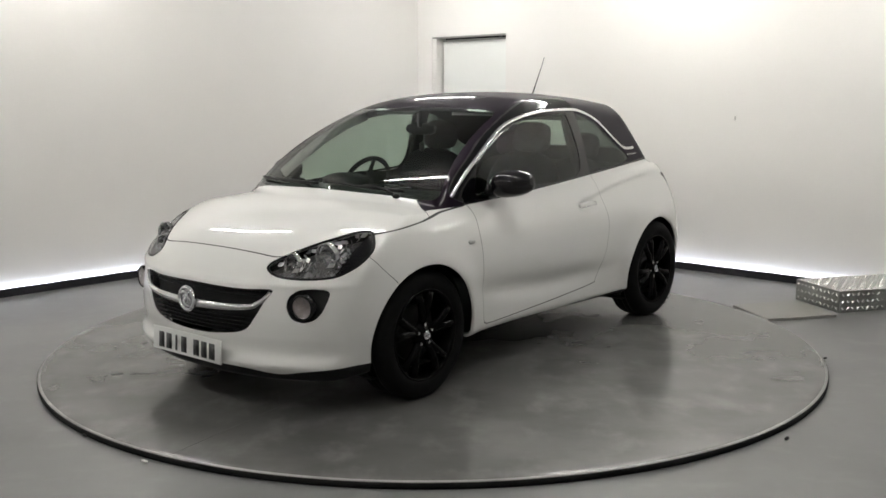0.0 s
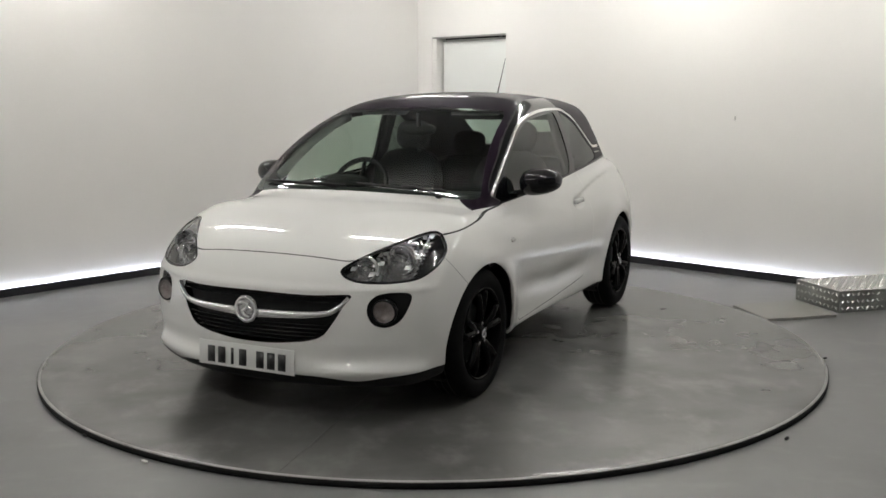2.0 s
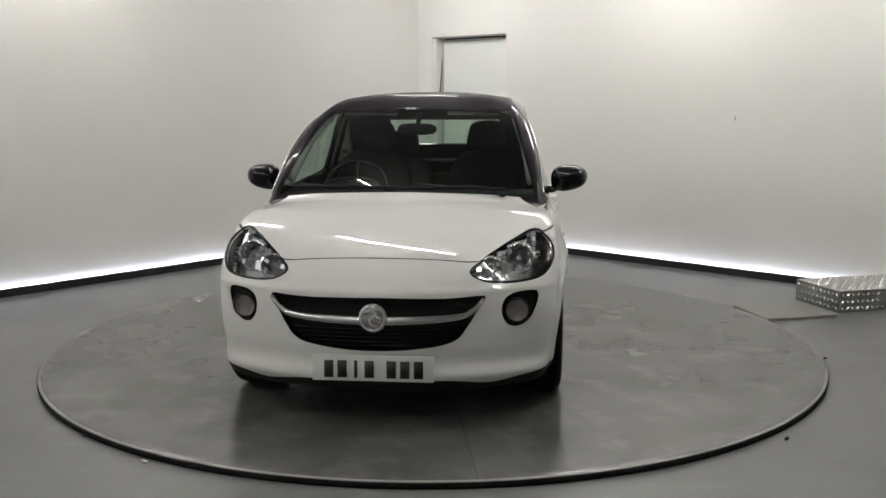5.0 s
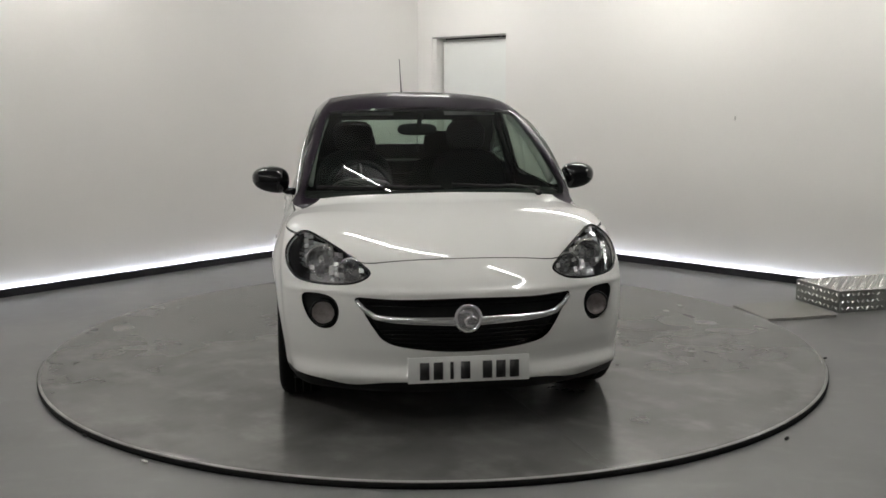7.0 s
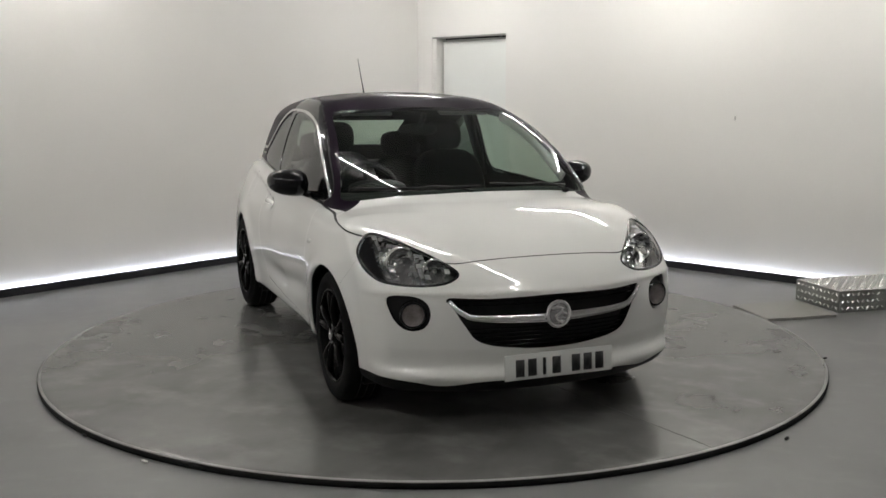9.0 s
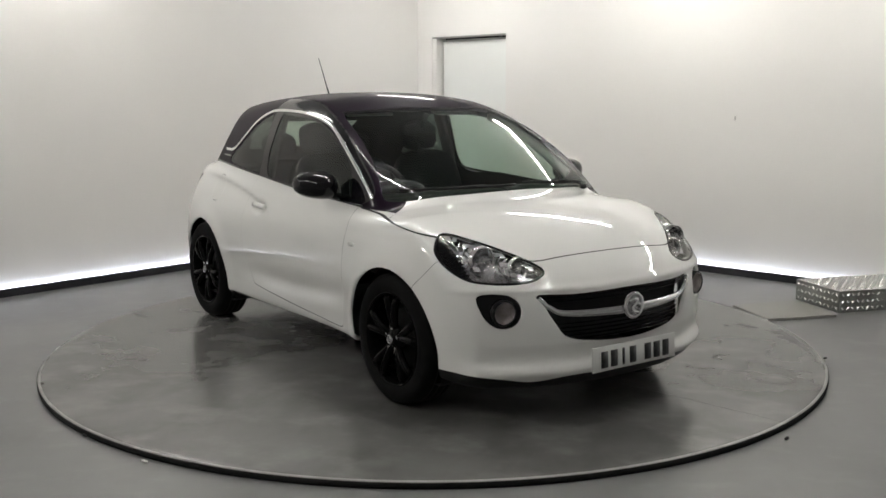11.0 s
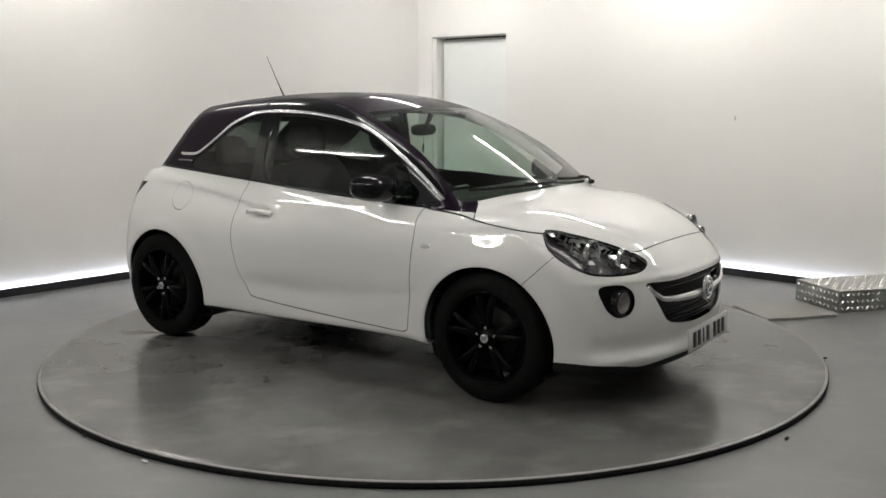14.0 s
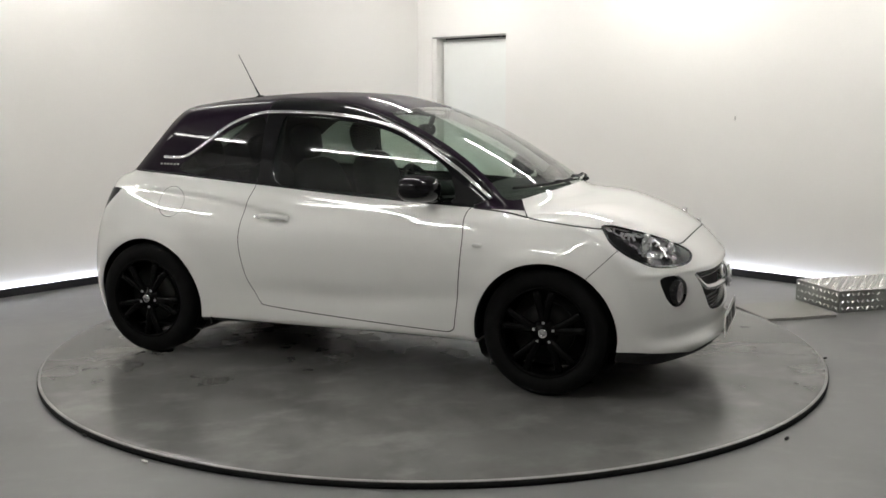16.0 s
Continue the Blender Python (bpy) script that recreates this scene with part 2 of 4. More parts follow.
door = new("door_1")
door.matrix_world = at_right((DA + DB) / 2, 0, FLOOR_Z)
tagged(door, "pale grey-white closed door set back in its opening", "door", kind="structure")
W_, H_ = DB - DA, DH - FLOOR_Z
part("leaf", box(W_ - 0.09, 0.04, H_ - 0.05, pose(0.03, 0.11, H_ / 2 - 0.025), 0.003), DOOR_PAINT, door, smooth=False)
part("jamb", box(0.05, 0.14, H_ - 0.012, pose(-W_ / 2 + 0.027, 0.078, H_ / 2 - 0.006), 0.002), WALL, door, smooth=False)
part("jamb", box(0.03, 0.10, H_ - 0.012, pose(W_ / 2 - 0.017, 0.098, H_ / 2 - 0.006), 0.002), DOOR_PAINT, door, smooth=False)
part("lintel", box(W_ - 0.004, 0.075, 0.014, pose(0, 0.040, H_ - 0.009), 0.002), DOOR_TRIM, door, "grey metal head trim", smooth=False)
part("stop", box(W_ - 0.09, 0.012, 0.02, pose(0.03, 0.084, H_ - 0.04), 0.002), DOOR_TRIM, door, "grey metal door stop", smooth=False)


def skirting(name, start, length, turn, sign):
    """A black board along the wall's foot with a lit strip behind its top edge."""
    ob = new(name)
    ob.matrix_world = Matrix.Translation(start) @ turn
    tagged(ob, "black skirting board with a cold white lit strip behind it", "skirting board", kind="structure")
    part("board", box(length, 0.012, 0.062, pose(length / 2, sign * 0.045, 0.031), 0.002), PLINTH, ob, smooth=False)
    part("lamp_strip", box(length, 0.014, 0.006, pose(length / 2, sign * 0.011, 0.034)), STRIP, ob, "glowing cold white light strip", smooth=False)
    part("channel", box(length, 0.038, 0.024, pose(length / 2, sign * 0.02, 0.015)), PLINTH, ob, smooth=False)
    return ob


x0, y0 = along(DB + 0.02, 0)
skirting("baseboard_right", (x0, y0, FLOOR_Z), SIDE - DB - 0.1, TURN_R, -1)
x0, y0 = along(0, 0.06)
skirting("baseboard_left", (x0, y0, FLOOR_Z), SIDE - 0.15, TURN_L, 1)

# a small mark on the right wall
mark = new("wall_mark")
mark.matrix_world = at_right(3.576, -0.004, 1.25)
tagged(mark, "tiny grey scuff on the off-white wall", "scuff")
part("smear", ellipsoid(0.008, 0.004, 0.02, u=10, v=6), SMEAR, mark)


# ---- ceiling tube lights ----
def tube_light(length):
    ob = new("tube_light")
    tagged(ob, "white enamel ceiling batten with a bright fluorescent tube", "ceiling light", "tube lights")
    part("batten", box(length + 0.06, 0.07, 0.05, pose(0, 0, -0.025), 0.006), FITTING, ob)
    for s in (-1, 1):
        part("lamp_holder", box(0.02, 0.035, 0.05, pose(s * (length / 2 + 0.012), 0, -0.072), 0.004), FITTING, ob)
    part("tube", rod(0.018, 0.018, (-length / 2, 0, -0.085), (length / 2, 0, -0.085), 10), TUBE, ob, "glowing fluorescent tube")
    return ob


first = None
for b in (0.95, 3.85, 7.10):
    for a in (0.98, 3.45 if b > 3 and b < 4 else 3.15, 5.50):
        x0, y0 = along(a, b)
        m = pose(x0, y0, TOP, 0, 0, -45 + LEAN)
        if a < 1 and b < 1:
            tube_light(0.9).matrix_world = m     # a shorter one added in the far corner to brighten the walls there
        elif first is None:
            first = tube_light(1.5)
            first.matrix_world = m
        else:
            copy_thing(first, m)

# ---- turntable ----
RADIUS = 2.2
turntable = new("turntable")
tagged(turntable, "round grey painted turntable with a black edge", "turntable")
bm = lathe([(0.0, 0.0), (0.7, 0.0), (1.4, 0.0), (RADIUS - 0.05, 0.0), (RADIUS - 0.006, 0.0), (RADIUS - 0.001, -0.002), (RADIUS, -0.005)], 160, Matrix.Rotation(radians(90), 4, "X"))
part("deck", bm, DISC, turntable)
bm = lathe([(RADIUS - 0.002, -0.005), (RADIUS + 0.004, -0.006), (RADIUS + 0.004, FLOOR_Z + 0.001), (RADIUS - 0.08, FLOOR_Z + 0.001)], 160, Matrix.Rotation(radians(90), 4, "X"))
part("edge_trim", lathe([(RADIUS - 0.013, 0.0004), (RADIUS - 0.005, 0.0006), (RADIUS + 0.001, -0.0025)], 160, Matrix.Rotation(radians(90), 4, "X")), WORN_EDGE, turntable, "pale worn edge line")
part("edge_band", bm, RIM_BLACK, turntable, "black rubber edge band")


# ---- the car's outer skin: x forward, y to its left, z up, origin on the deck midway between the axles ----
def smax(a, b, k):
    h = np.clip(0.5 + 0.5 * (a - b) / k, 0, 1)
    return b + (a - b) * h + k * h * (1 - h)


def smin(a, b, k):
    return -smax(-a, -b, k)


def curve(x, knots):
    """A smooth curve through knots (x, value), with flat ends."""
    kx, kv = np.array(knots, float).T
    d = np.gradient(kv, kx)
    i = np.clip(np.searchsorted(kx, x) - 1, 0, len(kx) - 2)
    h = kx[i + 1] - kx[i]
    t = np.clip((x - kx[i]) / h, 0, 1)
    return ((2 * t ** 3 - 3 * t ** 2 + 1) * kv[i] + (t ** 3 - 2 * t ** 2 + t) * h * d[i] + (-2 * t ** 3 + 3 * t ** 2) * kv[i + 1] + (t ** 3 - t ** 2) * h * d[i + 1])


AXLE = 1.1555
BELT = ((-1.80, 1.035), (-1.20, 1.012), (-0.46, 0.967), (0.07, 0.932), (0.39, 0.914), (0.69, 0.899), (0.95, 0.888), (1.5, 0.85))


def skin(x, y, z):
    """Below zero inside the body."""
    y = np.abs(y)
    # flanks
    w = curve(x, ((-1.8, 0.755), (-1.15, 0.798), (-0.5, 0.804), (0.3, 0.808), (1.15, 0.813), (1.6, 0.768), (2.0, 0.72)))
    w = w + curve(z, ((0.10, -0.10), (0.22, -0.035), (0.33, -0.018), (0.50, 0.003), (0.60, 0.006), (0.68, 0.003), (0.74, -0.008), (0.80, -0.028), (0.86, -0.052), (0.92, -0.079), (1.00, -0.117), (1.2, -0.21)))
    for cx, r0 in ((AXLE, 0.40), (-AXLE, 0.41)):
        d = np.hypot(x - cx, z - 0.31)
        w = w + 0.016 * np.exp(-((d - 0.35) / 0.075) ** 2)
    # hollow along the door's foot, swelling sill below
    door_span = np.exp(-((x - 0.15) / 0.62) ** 4)
    w = w - 0.025 * door_span * np.exp(-((z - (0.40 + 0.10 * np.clip(x - 0.1, 0, 1))) / 0.065) ** 2)
    # crease behind the door handle
    line = curve(x, ((-1.6, 0.955), (-1.2, 0.935), (-0.85, 0.905), (-0.47, 0.850), (-0.22, 0.800), (0.0, 0.79)))
    fade = np.clip((-0.16 - x) / 0.25, 0, 1) * np.clip((x + 1.35) / 0.3, 0, 1)
    w = w + 0.006 * fade * (np.tanh((z - line) / 0.012) - 1.0) * np.exp(-(np.clip(line - z, 0, 1) / 0.11) ** 2)
    # dish behind the door handle
    w = w - 0.013 * np.exp(-(((x + 0.335) / 0.088) ** 2 + ((z - 0.797) / 0.036) ** 2) ** 2)
    side = y - w
    # nose
    nose = curve(z, ((0.12, 1.83), (0.20, 1.893), (0.25, 1.932), (0.30, 1.908), (0.38, 1.914), (0.48, 1.915), (0.58, 1.900), (0.64, 1.872), (0.70, 1.820), (0.76, 1.745), (0.82, 1.63), (0.95, 1.28)))
    nose = nose + 0.009 * np.exp(-((z - 0.613) / 0.016) ** 2)
    front = (x - (nose - 0.50 * y ** 2.36)) * 0.93
    tail = curve(z, ((0.12, -1.64), (0.30, -1.715), (0.55, -1.72), (0.80, -1.655), (1.0, -1.56)))
    back = ((tail + 0.365 * y ** 2.5) - x) * 0.9
    # bonnet and shoulder
    hood = curve(x, ((-1.8, 1.01), (0.2, 0.985), (0.9, 0.962), (1.2, 0.922), (1.45, 0.868), (1.62, 0.815), (1.75, 0.752), (1.9, 0.64), (2.0, 0.52)))
    hood = hood - curve(x, ((-1.8, 0.0), (0.6, 0.07), (1.0, 0.075), (1.25, 0.035), (1.45, -0.020), (1.65, -0.025), (1.9, 0.0))) * (y / 0.72) ** 2.6
    top = (z - hood) * 0.93
    foot = curve(x, ((-1.8, 0.19), (-0.9, 0.205), (1.3, 0.205), (1.6, 0.175), (2.0, 0.168))) - z
    lower = smax(smax(side, top, 0.06), smax(front, back, 0.03), 0.065)
    lower = smax(lower, foot, 0.04)
    # cabin
    cab = curve(z, ((0.80, 0.755), (0.93, 0.737), (1.10, 0.697), (1.25, 0.648), (1.38, 0.592), (1.5, 0.535)))
    cab = cab * curve(x, ((-1.7, 0.80), (-1.35, 0.87), (-0.9, 0.935), (-0.45, 0.968), (0.0, 0.99), (0.35, 1.0), (0.9, 0.98)))
    cside = (y - cab) * 0.95
    roof = curve(x, ((-1.6, 1.29), (-1.35, 1.350), (-1.05, 1.404), (-0.7, 1.443), (-0.3, 1.459), (0.0, 1.442), (0.2, 1.406), (0.35, 1.368), (0.6, 1.29)))
    croof = z - (roof - 0.055 * (y / 0.6) ** 2.4)
    screen = 1.128 + 0.062 * np.clip(1 - ((z - 1.15) / 0.21) ** 2, -1, 1) - 2.02 * (z - 0.94) - (y / 0.70) ** 2.2 * (0.225 - 0.36 * (z - 0.94))
    cfront = (x - screen) * 0.48
    hatch = -1.215 - 1.02 * (1.36 - z) + 0.21 * (y / 0.6) ** 2.3
    cback = (hatch - x) * 0.75
    cabin = smax(smax(cside, croof, 0.08), smax(cfront, cback, 0.03), 0.05)
    cabin = smax(cabin, 0.82 - z, 0.02)
    return smin(lower, cabin, 0.025)


def gradient(p, e=8e-4):
    x, y, z = p.T
    g = np.stack([skin(x + e, y, z) - skin(x - e, y, z), skin(x, y + e, z) - skin(x, y - e, z), skin(x, y, z + e) - skin(x, y, z - e)], 1)
    return g / (2 * e)


def skin_mesh(step=0.017):
    """Quads of the zero surface, evened out and put back on it; returns points, normals, triangles."""
    gx, gy, gz = (np.arange(a, b, step) for a, b in ((-1.84, 2.02), (-0.92, 0.92), (0.10, 1.52)))
    gy = np.arange(-54, 55) * step
    f = np.empty((len(gx), len(gy), len(gz)))
    for i, x in enumerate(gx):
        f[i] = skin(np.full((len(gy), len(gz)), x), gy[:, None] + 0 * gz[None], gz[None] + 0 * gy[:, None])
    inside = f < 0
    cells = np.zeros([n - 1 for n in f.shape], int)
    for i in (0, 1):
        for j in (0, 1):
            for k in (0, 1):
                cells += inside[i:i + cells.shape[0], j:j + cells.shape[1], k:k + cells.shape[2]]
    active = (cells > 0) & (cells < 8)
    index = np.full(cells.shape, -1)
    index[active] = np.arange(active.sum())
    ijk = np.argwhere(active)
    p = np.stack([gx[ijk[:, 0]], gy[ijk[:, 1]], gz[ijk[:, 2]]], 1) + step / 2
    quads = []
    for axis in range(3):
        a, b = [s for s in range(3) if s != axis]
        lo, hi = [slice(None)] * 3, [slice(None)] * 3
        lo[axis], hi[axis] = slice(0, -1), slice(1, None)
        e = np.argwhere(inside[tuple(lo)] != inside[tuple(hi)])
        e = e[(e[:, a] > 0) & (e[:, b] > 0) & (e[:, a] < cells.shape[a]) & (e[:, b] < cells.shape[b])]
        corners = []
        for da, db in ((0, 0), (1, 0), (1, 1), (0, 1)):
            c = e.copy()
            c[:, a] -= da
            c[:, b] -= db
            corners.append(index[c[:, 0], c[:, 1], c[:, 2]])
        quads.append(np.stack(corners, 1))
    quads = np.concatenate(quads)
    quads = quads[(quads >= 0).all(1)]

    def settle(q, rounds):
        for _ in range(rounds):
            g = gradient(q)
            q = q - g * (np.clip(skin(*q.T), -0.02, 0.02) / np.maximum((g * g).sum(1), 1e-3))[:, None]
        return q

    p = settle(p, 4)
    for _ in range(5):
        total, count = np.zeros_like(p), np.zeros(len(p))
        for i in range(4):
            np.add.at(total, quads[:, i], p[quads[:, (i + 1) % 4]] + p[quads[:, (i + 3) % 4]])
            np.add.at(count, quads[:, i], 2)
        p = settle(p + 0.5 * (total / count[:, None] - p), 1)
    p = settle(p, 2)
    n = gradient(p)
    n /= np.linalg.norm(n, axis=1)[:, None]
    # wind every quad outwards
    face = np.cross(p[quads[:, 2]] - p[quads[:, 0]], p[quads[:, 3]] - p[quads[:, 1]])
    flip = (face * n[quads[:, 0]]).sum(1) < 0
    quads[flip] = quads[flip][:, ::-1]
    tris = np.concatenate([quads[:, [0, 1, 2]], quads[:, [0, 2, 3]]])
    return p, n, tris


class Shell:
    """Triangles that can be cut along lines drawn on a projection."""

    def __init__(self):
        self.p, self.n, self.t = skin_mesh()

    def cut(self, value, mask):
        """value(p) is signed; triangles whose corners all pass mask(p) are split where it is zero."""
        ok = mask(self.p, self.n)
        g = np.full(len(self.p), 9.0)
        g[ok] = value(self.p[ok])
        g[np.abs(g) < 1e-6] = 1e-6
        use = ok[self.t].all(1)
        s = g[self.t] > 0
        mixed = use & (s.any(1)) & (~s.all(1))
        if not mixed.any():
            return
        t, sm = self.t[mixed], s[mixed]
        odd = np.where(sm.sum(1) == 1, sm.argmax(1), (~sm).argmax(1))
        r = np.arange(len(t))
        a, b, c = t[r, odd], t[r, (odd + 1) % 3], t[r, (odd + 2) % 3]
        pairs = np.sort(np.concatenate([np.stack([a, b], 1), np.stack([a, c], 1)]), axis=1)
        uniq, where = np.unique(pairs, axis=0, return_inverse=True)
        where = where.ravel()
        u, v = uniq.T
        w = (g[u] / (g[u] - g[v]))[:, None]
        base = len(self.p)
        self.p = np.concatenate([self.p, self.p[u] + w * (self.p[v] - self.p[u])])
        nn = self.n[u] + w * (self.n[v] - self.n[u])
        self.n = np.concatenate([self.n, nn / np.linalg.norm(nn, axis=1)[:, None]])
        ab, ac = base + where[:len(t)], base + where[len(t):]
        self.t = np.concatenate([self.t[~mixed], np.stack([a, ab, ac], 1), np.stack([ab, b, c], 1), np.stack([ab, c, ac], 1)])

    def centres(self):
        return self.p[self.t].mean(1), self.n[self.t].mean(1)


def outline(points, axes, step=0.02, closed=True, smooth=True):
    """Signed distance (positive within) to a closed outline on the plane of the two axes; y counts as |y|."""
    q = spline(points, step, closed) if smooth else np.array(points, float)
    a, b = q, np.roll(q, -1, axis=0)

    low, high = q.min(0) - 0.04, q.max(0) + 0.04

    def value(points_):
        near = ((np.abs(points_[:, axes]) if axes[0] == 1 else np.stack([points_[:, axes[0]], np.abs(points_[:, axes[1]])], 1)) > low).all(1)
        near &= ((np.abs(points_[:, axes]) if axes[0] == 1 else np.stack([points_[:, axes[0]], np.abs(points_[:, axes[1]])], 1)) < high).all(1)
        out = np.full(len(points_), -0.5)
        p = points_[near]
        uv = np.abs(p[:, axes]) if 1 in axes and 0 not in axes else p[:, axes].copy()
        if axes[1] == 1:
            uv[:, 1] = np.abs(p[:, 1])
        best, inside = np.full(len(uv), 9.0), np.zeros(len(uv), bool)
        for s, e in zip(a, b):
            d = e - s
            h = np.clip(((uv - s) @ d) / max(d @ d, 1e-12), 0, 1)
            best = np.minimum(best, ((uv - s - h[:, None] * d) ** 2).sum(1))
            cross = (s[1] > uv[:, 1]) != (e[1] > uv[:, 1])
            with np.errstate(divide="ignore", invalid="ignore"):
                xi = s[0] + (uv[:, 1] - s[1]) / (e[1] - s[1]) * d[0]
            inside ^= cross & (uv[:, 0] < xi)
        best = np.sqrt(best)
        out[near] = np.where(inside, best, -best)
        return out
    return value


XZ, YZ, XY = [0, 2], [1, 2], [0, 1]
belt_line = lambda p: p[:, 2] - curve(p[:, 0], BELT)
arch = lambda cx, cz, r: (lambda p: r - np.hypot(p[:, 0] - cx, np.maximum(p[:, 2] - cz, -9)))
ARCH_F, ARCH_R = arch(1.157, 0.305, 0.350), arch(-1.145, 0.305, 0.352)
DOOR = outline(((-0.47, 1.0), (-0.46, 1.30), (-0.40, 1.43), (0.0, 1.40), (0.40, 1.27), (0.70, 1.10), (0.86, 0.96), (0.77, 0.90), (0.742, 0.85), (0.745, 0.73), (0.725, 0.50),
                (0.702, 0.32), (0.685, 0.285), (0.60, 0.277), (0.08, 0.297), (-0.36, 0.325), (-0.42, 0.345), (-0.455, 0.40), (-0.495, 0.48), (-0.532, 0.63), (-0.535, 0.75), (-0.51, 0.88)), XZ, 0.015)
CHROME_LINE = spline(((-1.12, 1.100), (-1.04, 1.099), (-0.97, 1.106), (-0.90, 1.140), (-0.81, 1.200), (-0.69, 1.283), (-0.56, 1.332), (-0.435, 1.352), (-0.16, 1.349), (0.005, 1.336),
                      (0.168, 1.312), (0.326, 1.272), (0.49, 1.195), (0.666, 1.088), (0.78, 1.005), (0.862, 0.940)), 0.02)
QUARTER_GLASS = outline(((-0.98, 1.022), (-0.965, 1.085), (-0.90, 1.118), (-0.80, 1.185), (-0.69, 1.262), (-0.56, 1.313), (-0.475, 1.330), (-0.462, 1.30), (-0.462, 1.01), (-0.48, 0.985)), XZ)
DOOR_GLASS = outline(((-0.345, 0.985), (-0.36, 1.30), (-0.345, 1.333), (-0.16, 1.329), (0.005, 1.316), (0.168, 1.292), (0.31, 1.255), (0.47, 1.18), (0.60, 1.10), (0.655, 1.03), (0.66, 0.925), (0.40, 0.932), (0.07, 0.952)), XZ)
SCREEN = outline(((0.0, 0.962), (0.40, 0.95), (0.60, 0.93), (0.675, 0.935), (0.665, 0.99), (0.60, 1.17), (0.545, 1.32), (0.52, 1.348), (0.40, 1.36), (0.0, 1.372), (-0.40, 1.36), (-0.52, 1.348), (-0.545, 1.32), (-0.60, 1.17), (-0.665, 0.99), (-0.675, 0.935), (-0.60, 0.93), (-0.40, 0.95)), YZ)
REAR_GLASS = outline(((-0.35, 1.08), (0.35, 1.08), (0.41, 1.28), (-0.41, 1.28)), YZ, smooth=False)
GRILLE = outline(((-0.472, 0.592), (-0.30, 0.588), (0.0, 0.592), (0.30, 0.588), (0.472, 0.592), (0.452, 0.555), (0.40, 0.466), (0.335, 0.398), (0.16, 0.366), (0.0, 0.358), (-0.16, 0.366), (-0.335, 0.398), (-0.40, 0.466), (-0.452, 0.555)), YZ)
HEAD_EDGE = ((0.690, 0.824), (0.728, 0.798), (0.757, 0.755), (0.752, 0.70), (0.710, 0.655), (0.64, 0.640), (0.54, 0.638), (0.455, 0.650), (0.402, 0.684), (0.445, 0.724), (0.53, 0.772), (0.60, 0.804), (0.65, 0.824))
HEAD = outline(HEAD_EDGE, YZ, 0.012)
FOG = outline(((0.695, 0.592), (0.60, 0.598), (0.548, 0.570), (0.538, 0.515), (0.562, 0.465), (0.61, 0.449), (0.655, 0.468), (0.688, 0.52)), YZ, 0.012)
BONNET_EDGE = spline(((1.752, -0.02), (1.751, 0.15), (1.745, 0.30), (1.733, 0.40), (1.700, 0.475), (1.64, 0.60), (1.55, 0.76)), 0.02)
BONNET_TOP = outline([tuple(q) for q in BONNET_EDGE] + [(1.50, 0.86), (1.085, 0.86), (1.050, 0.735), (0.985, 0.60), (0.80, 0.60), (0.80, -0.02)], XY, smooth=False)
WING_LINE = ((0.60, 0.90), (0.80, 0.893), (0.90, 0.884), (1.10, 0.853), (1.43, 0.814), (1.52, 0.80))
wing_line = lambda p: (p[:, 2] - curve(p[:, 0], WING_LINE)) * 0.97


def BONNET(p):
    """Signed: within the bonnet's outline from above, and over the shut line along the wing."""
    return np.where(p[:, 0] < 1.53, np.minimum(BONNET_TOP(p), wing_line(p)), BONNET_TOP(p))


cowl_side = lambda p, n: (p[:, 0] > 0.78) & (p[:, 0] < 1.12) & (np.abs(p[:, 1]) > 0.66) & (p[:, 2] > 0.82) & (p[:, 2] < 0.92)
FUEL = outline([(-1.005 + 0.082 * math.cos(k * math.pi / 12), 0.862 + 0.082 * math.sin(k * math.pi / 12)) for k in range(24)], XZ)
TAIL = outline(((-1.36, 0.925), (-1.80, 0.925), (-1.80, 0.74), (-1.53, 0.75)), XZ, smooth=False)
FRONT_SEAM = lambda p: (p[:, 0] - 1.43) * 0.70 + (p[:, 2] - 0.66) * -0.71   # wing to bumper, from headlight to arch
LIP = lambda p: p[:, 2] - curve(np.abs(p[:, 1]), ((0.0, 0.235), (0.35, 0.232), (0.5, 0.212), (0.62, 0.232), (0.75, 0.245), (0.85, 0.235)))
SILL = lambda p: p[:, 2] - 0.232

GAP = 0.0028
flank = lambda p, n: (np.abs(n[:, 1]) > 0.35) & (np.abs(p[:, 1]) > 0.45)
facing = lambda p, n: (p[:, 0] > 1.30) & (n[:, 0] > -0.15)
shell = Shell()
low_flank = lambda p, n: (np.abs(p[:, 1]) > 0.50) & (p[:, 2] < 0.80)
shell.cut(ARCH_F, low_flank)
shell.cut(ARCH_R, low_flank)
shell.cut(belt_line, lambda p, n: (p[:, 0] < 1.05) & (p[:, 2] > 0.80))
shell.cut(QUARTER_GLASS, flank)
shell.cut(DOOR_GLASS, flank)
screen_zone = lambda p, n: (p[:, 0] > 0.0) & (p[:, 0] < 1.3) & (p[:, 2] > 0.86) & (n[:, 0] > 0.30)
shell.cut(SCREEN, screen_zone)
shell.cut(REAR_GLASS, lambda p, n: (p[:, 0] < -1.1) & (n[:, 0] < -0.3))
for shape in (GRILLE, HEAD, FOG):
    shell.cut(shape, facing)
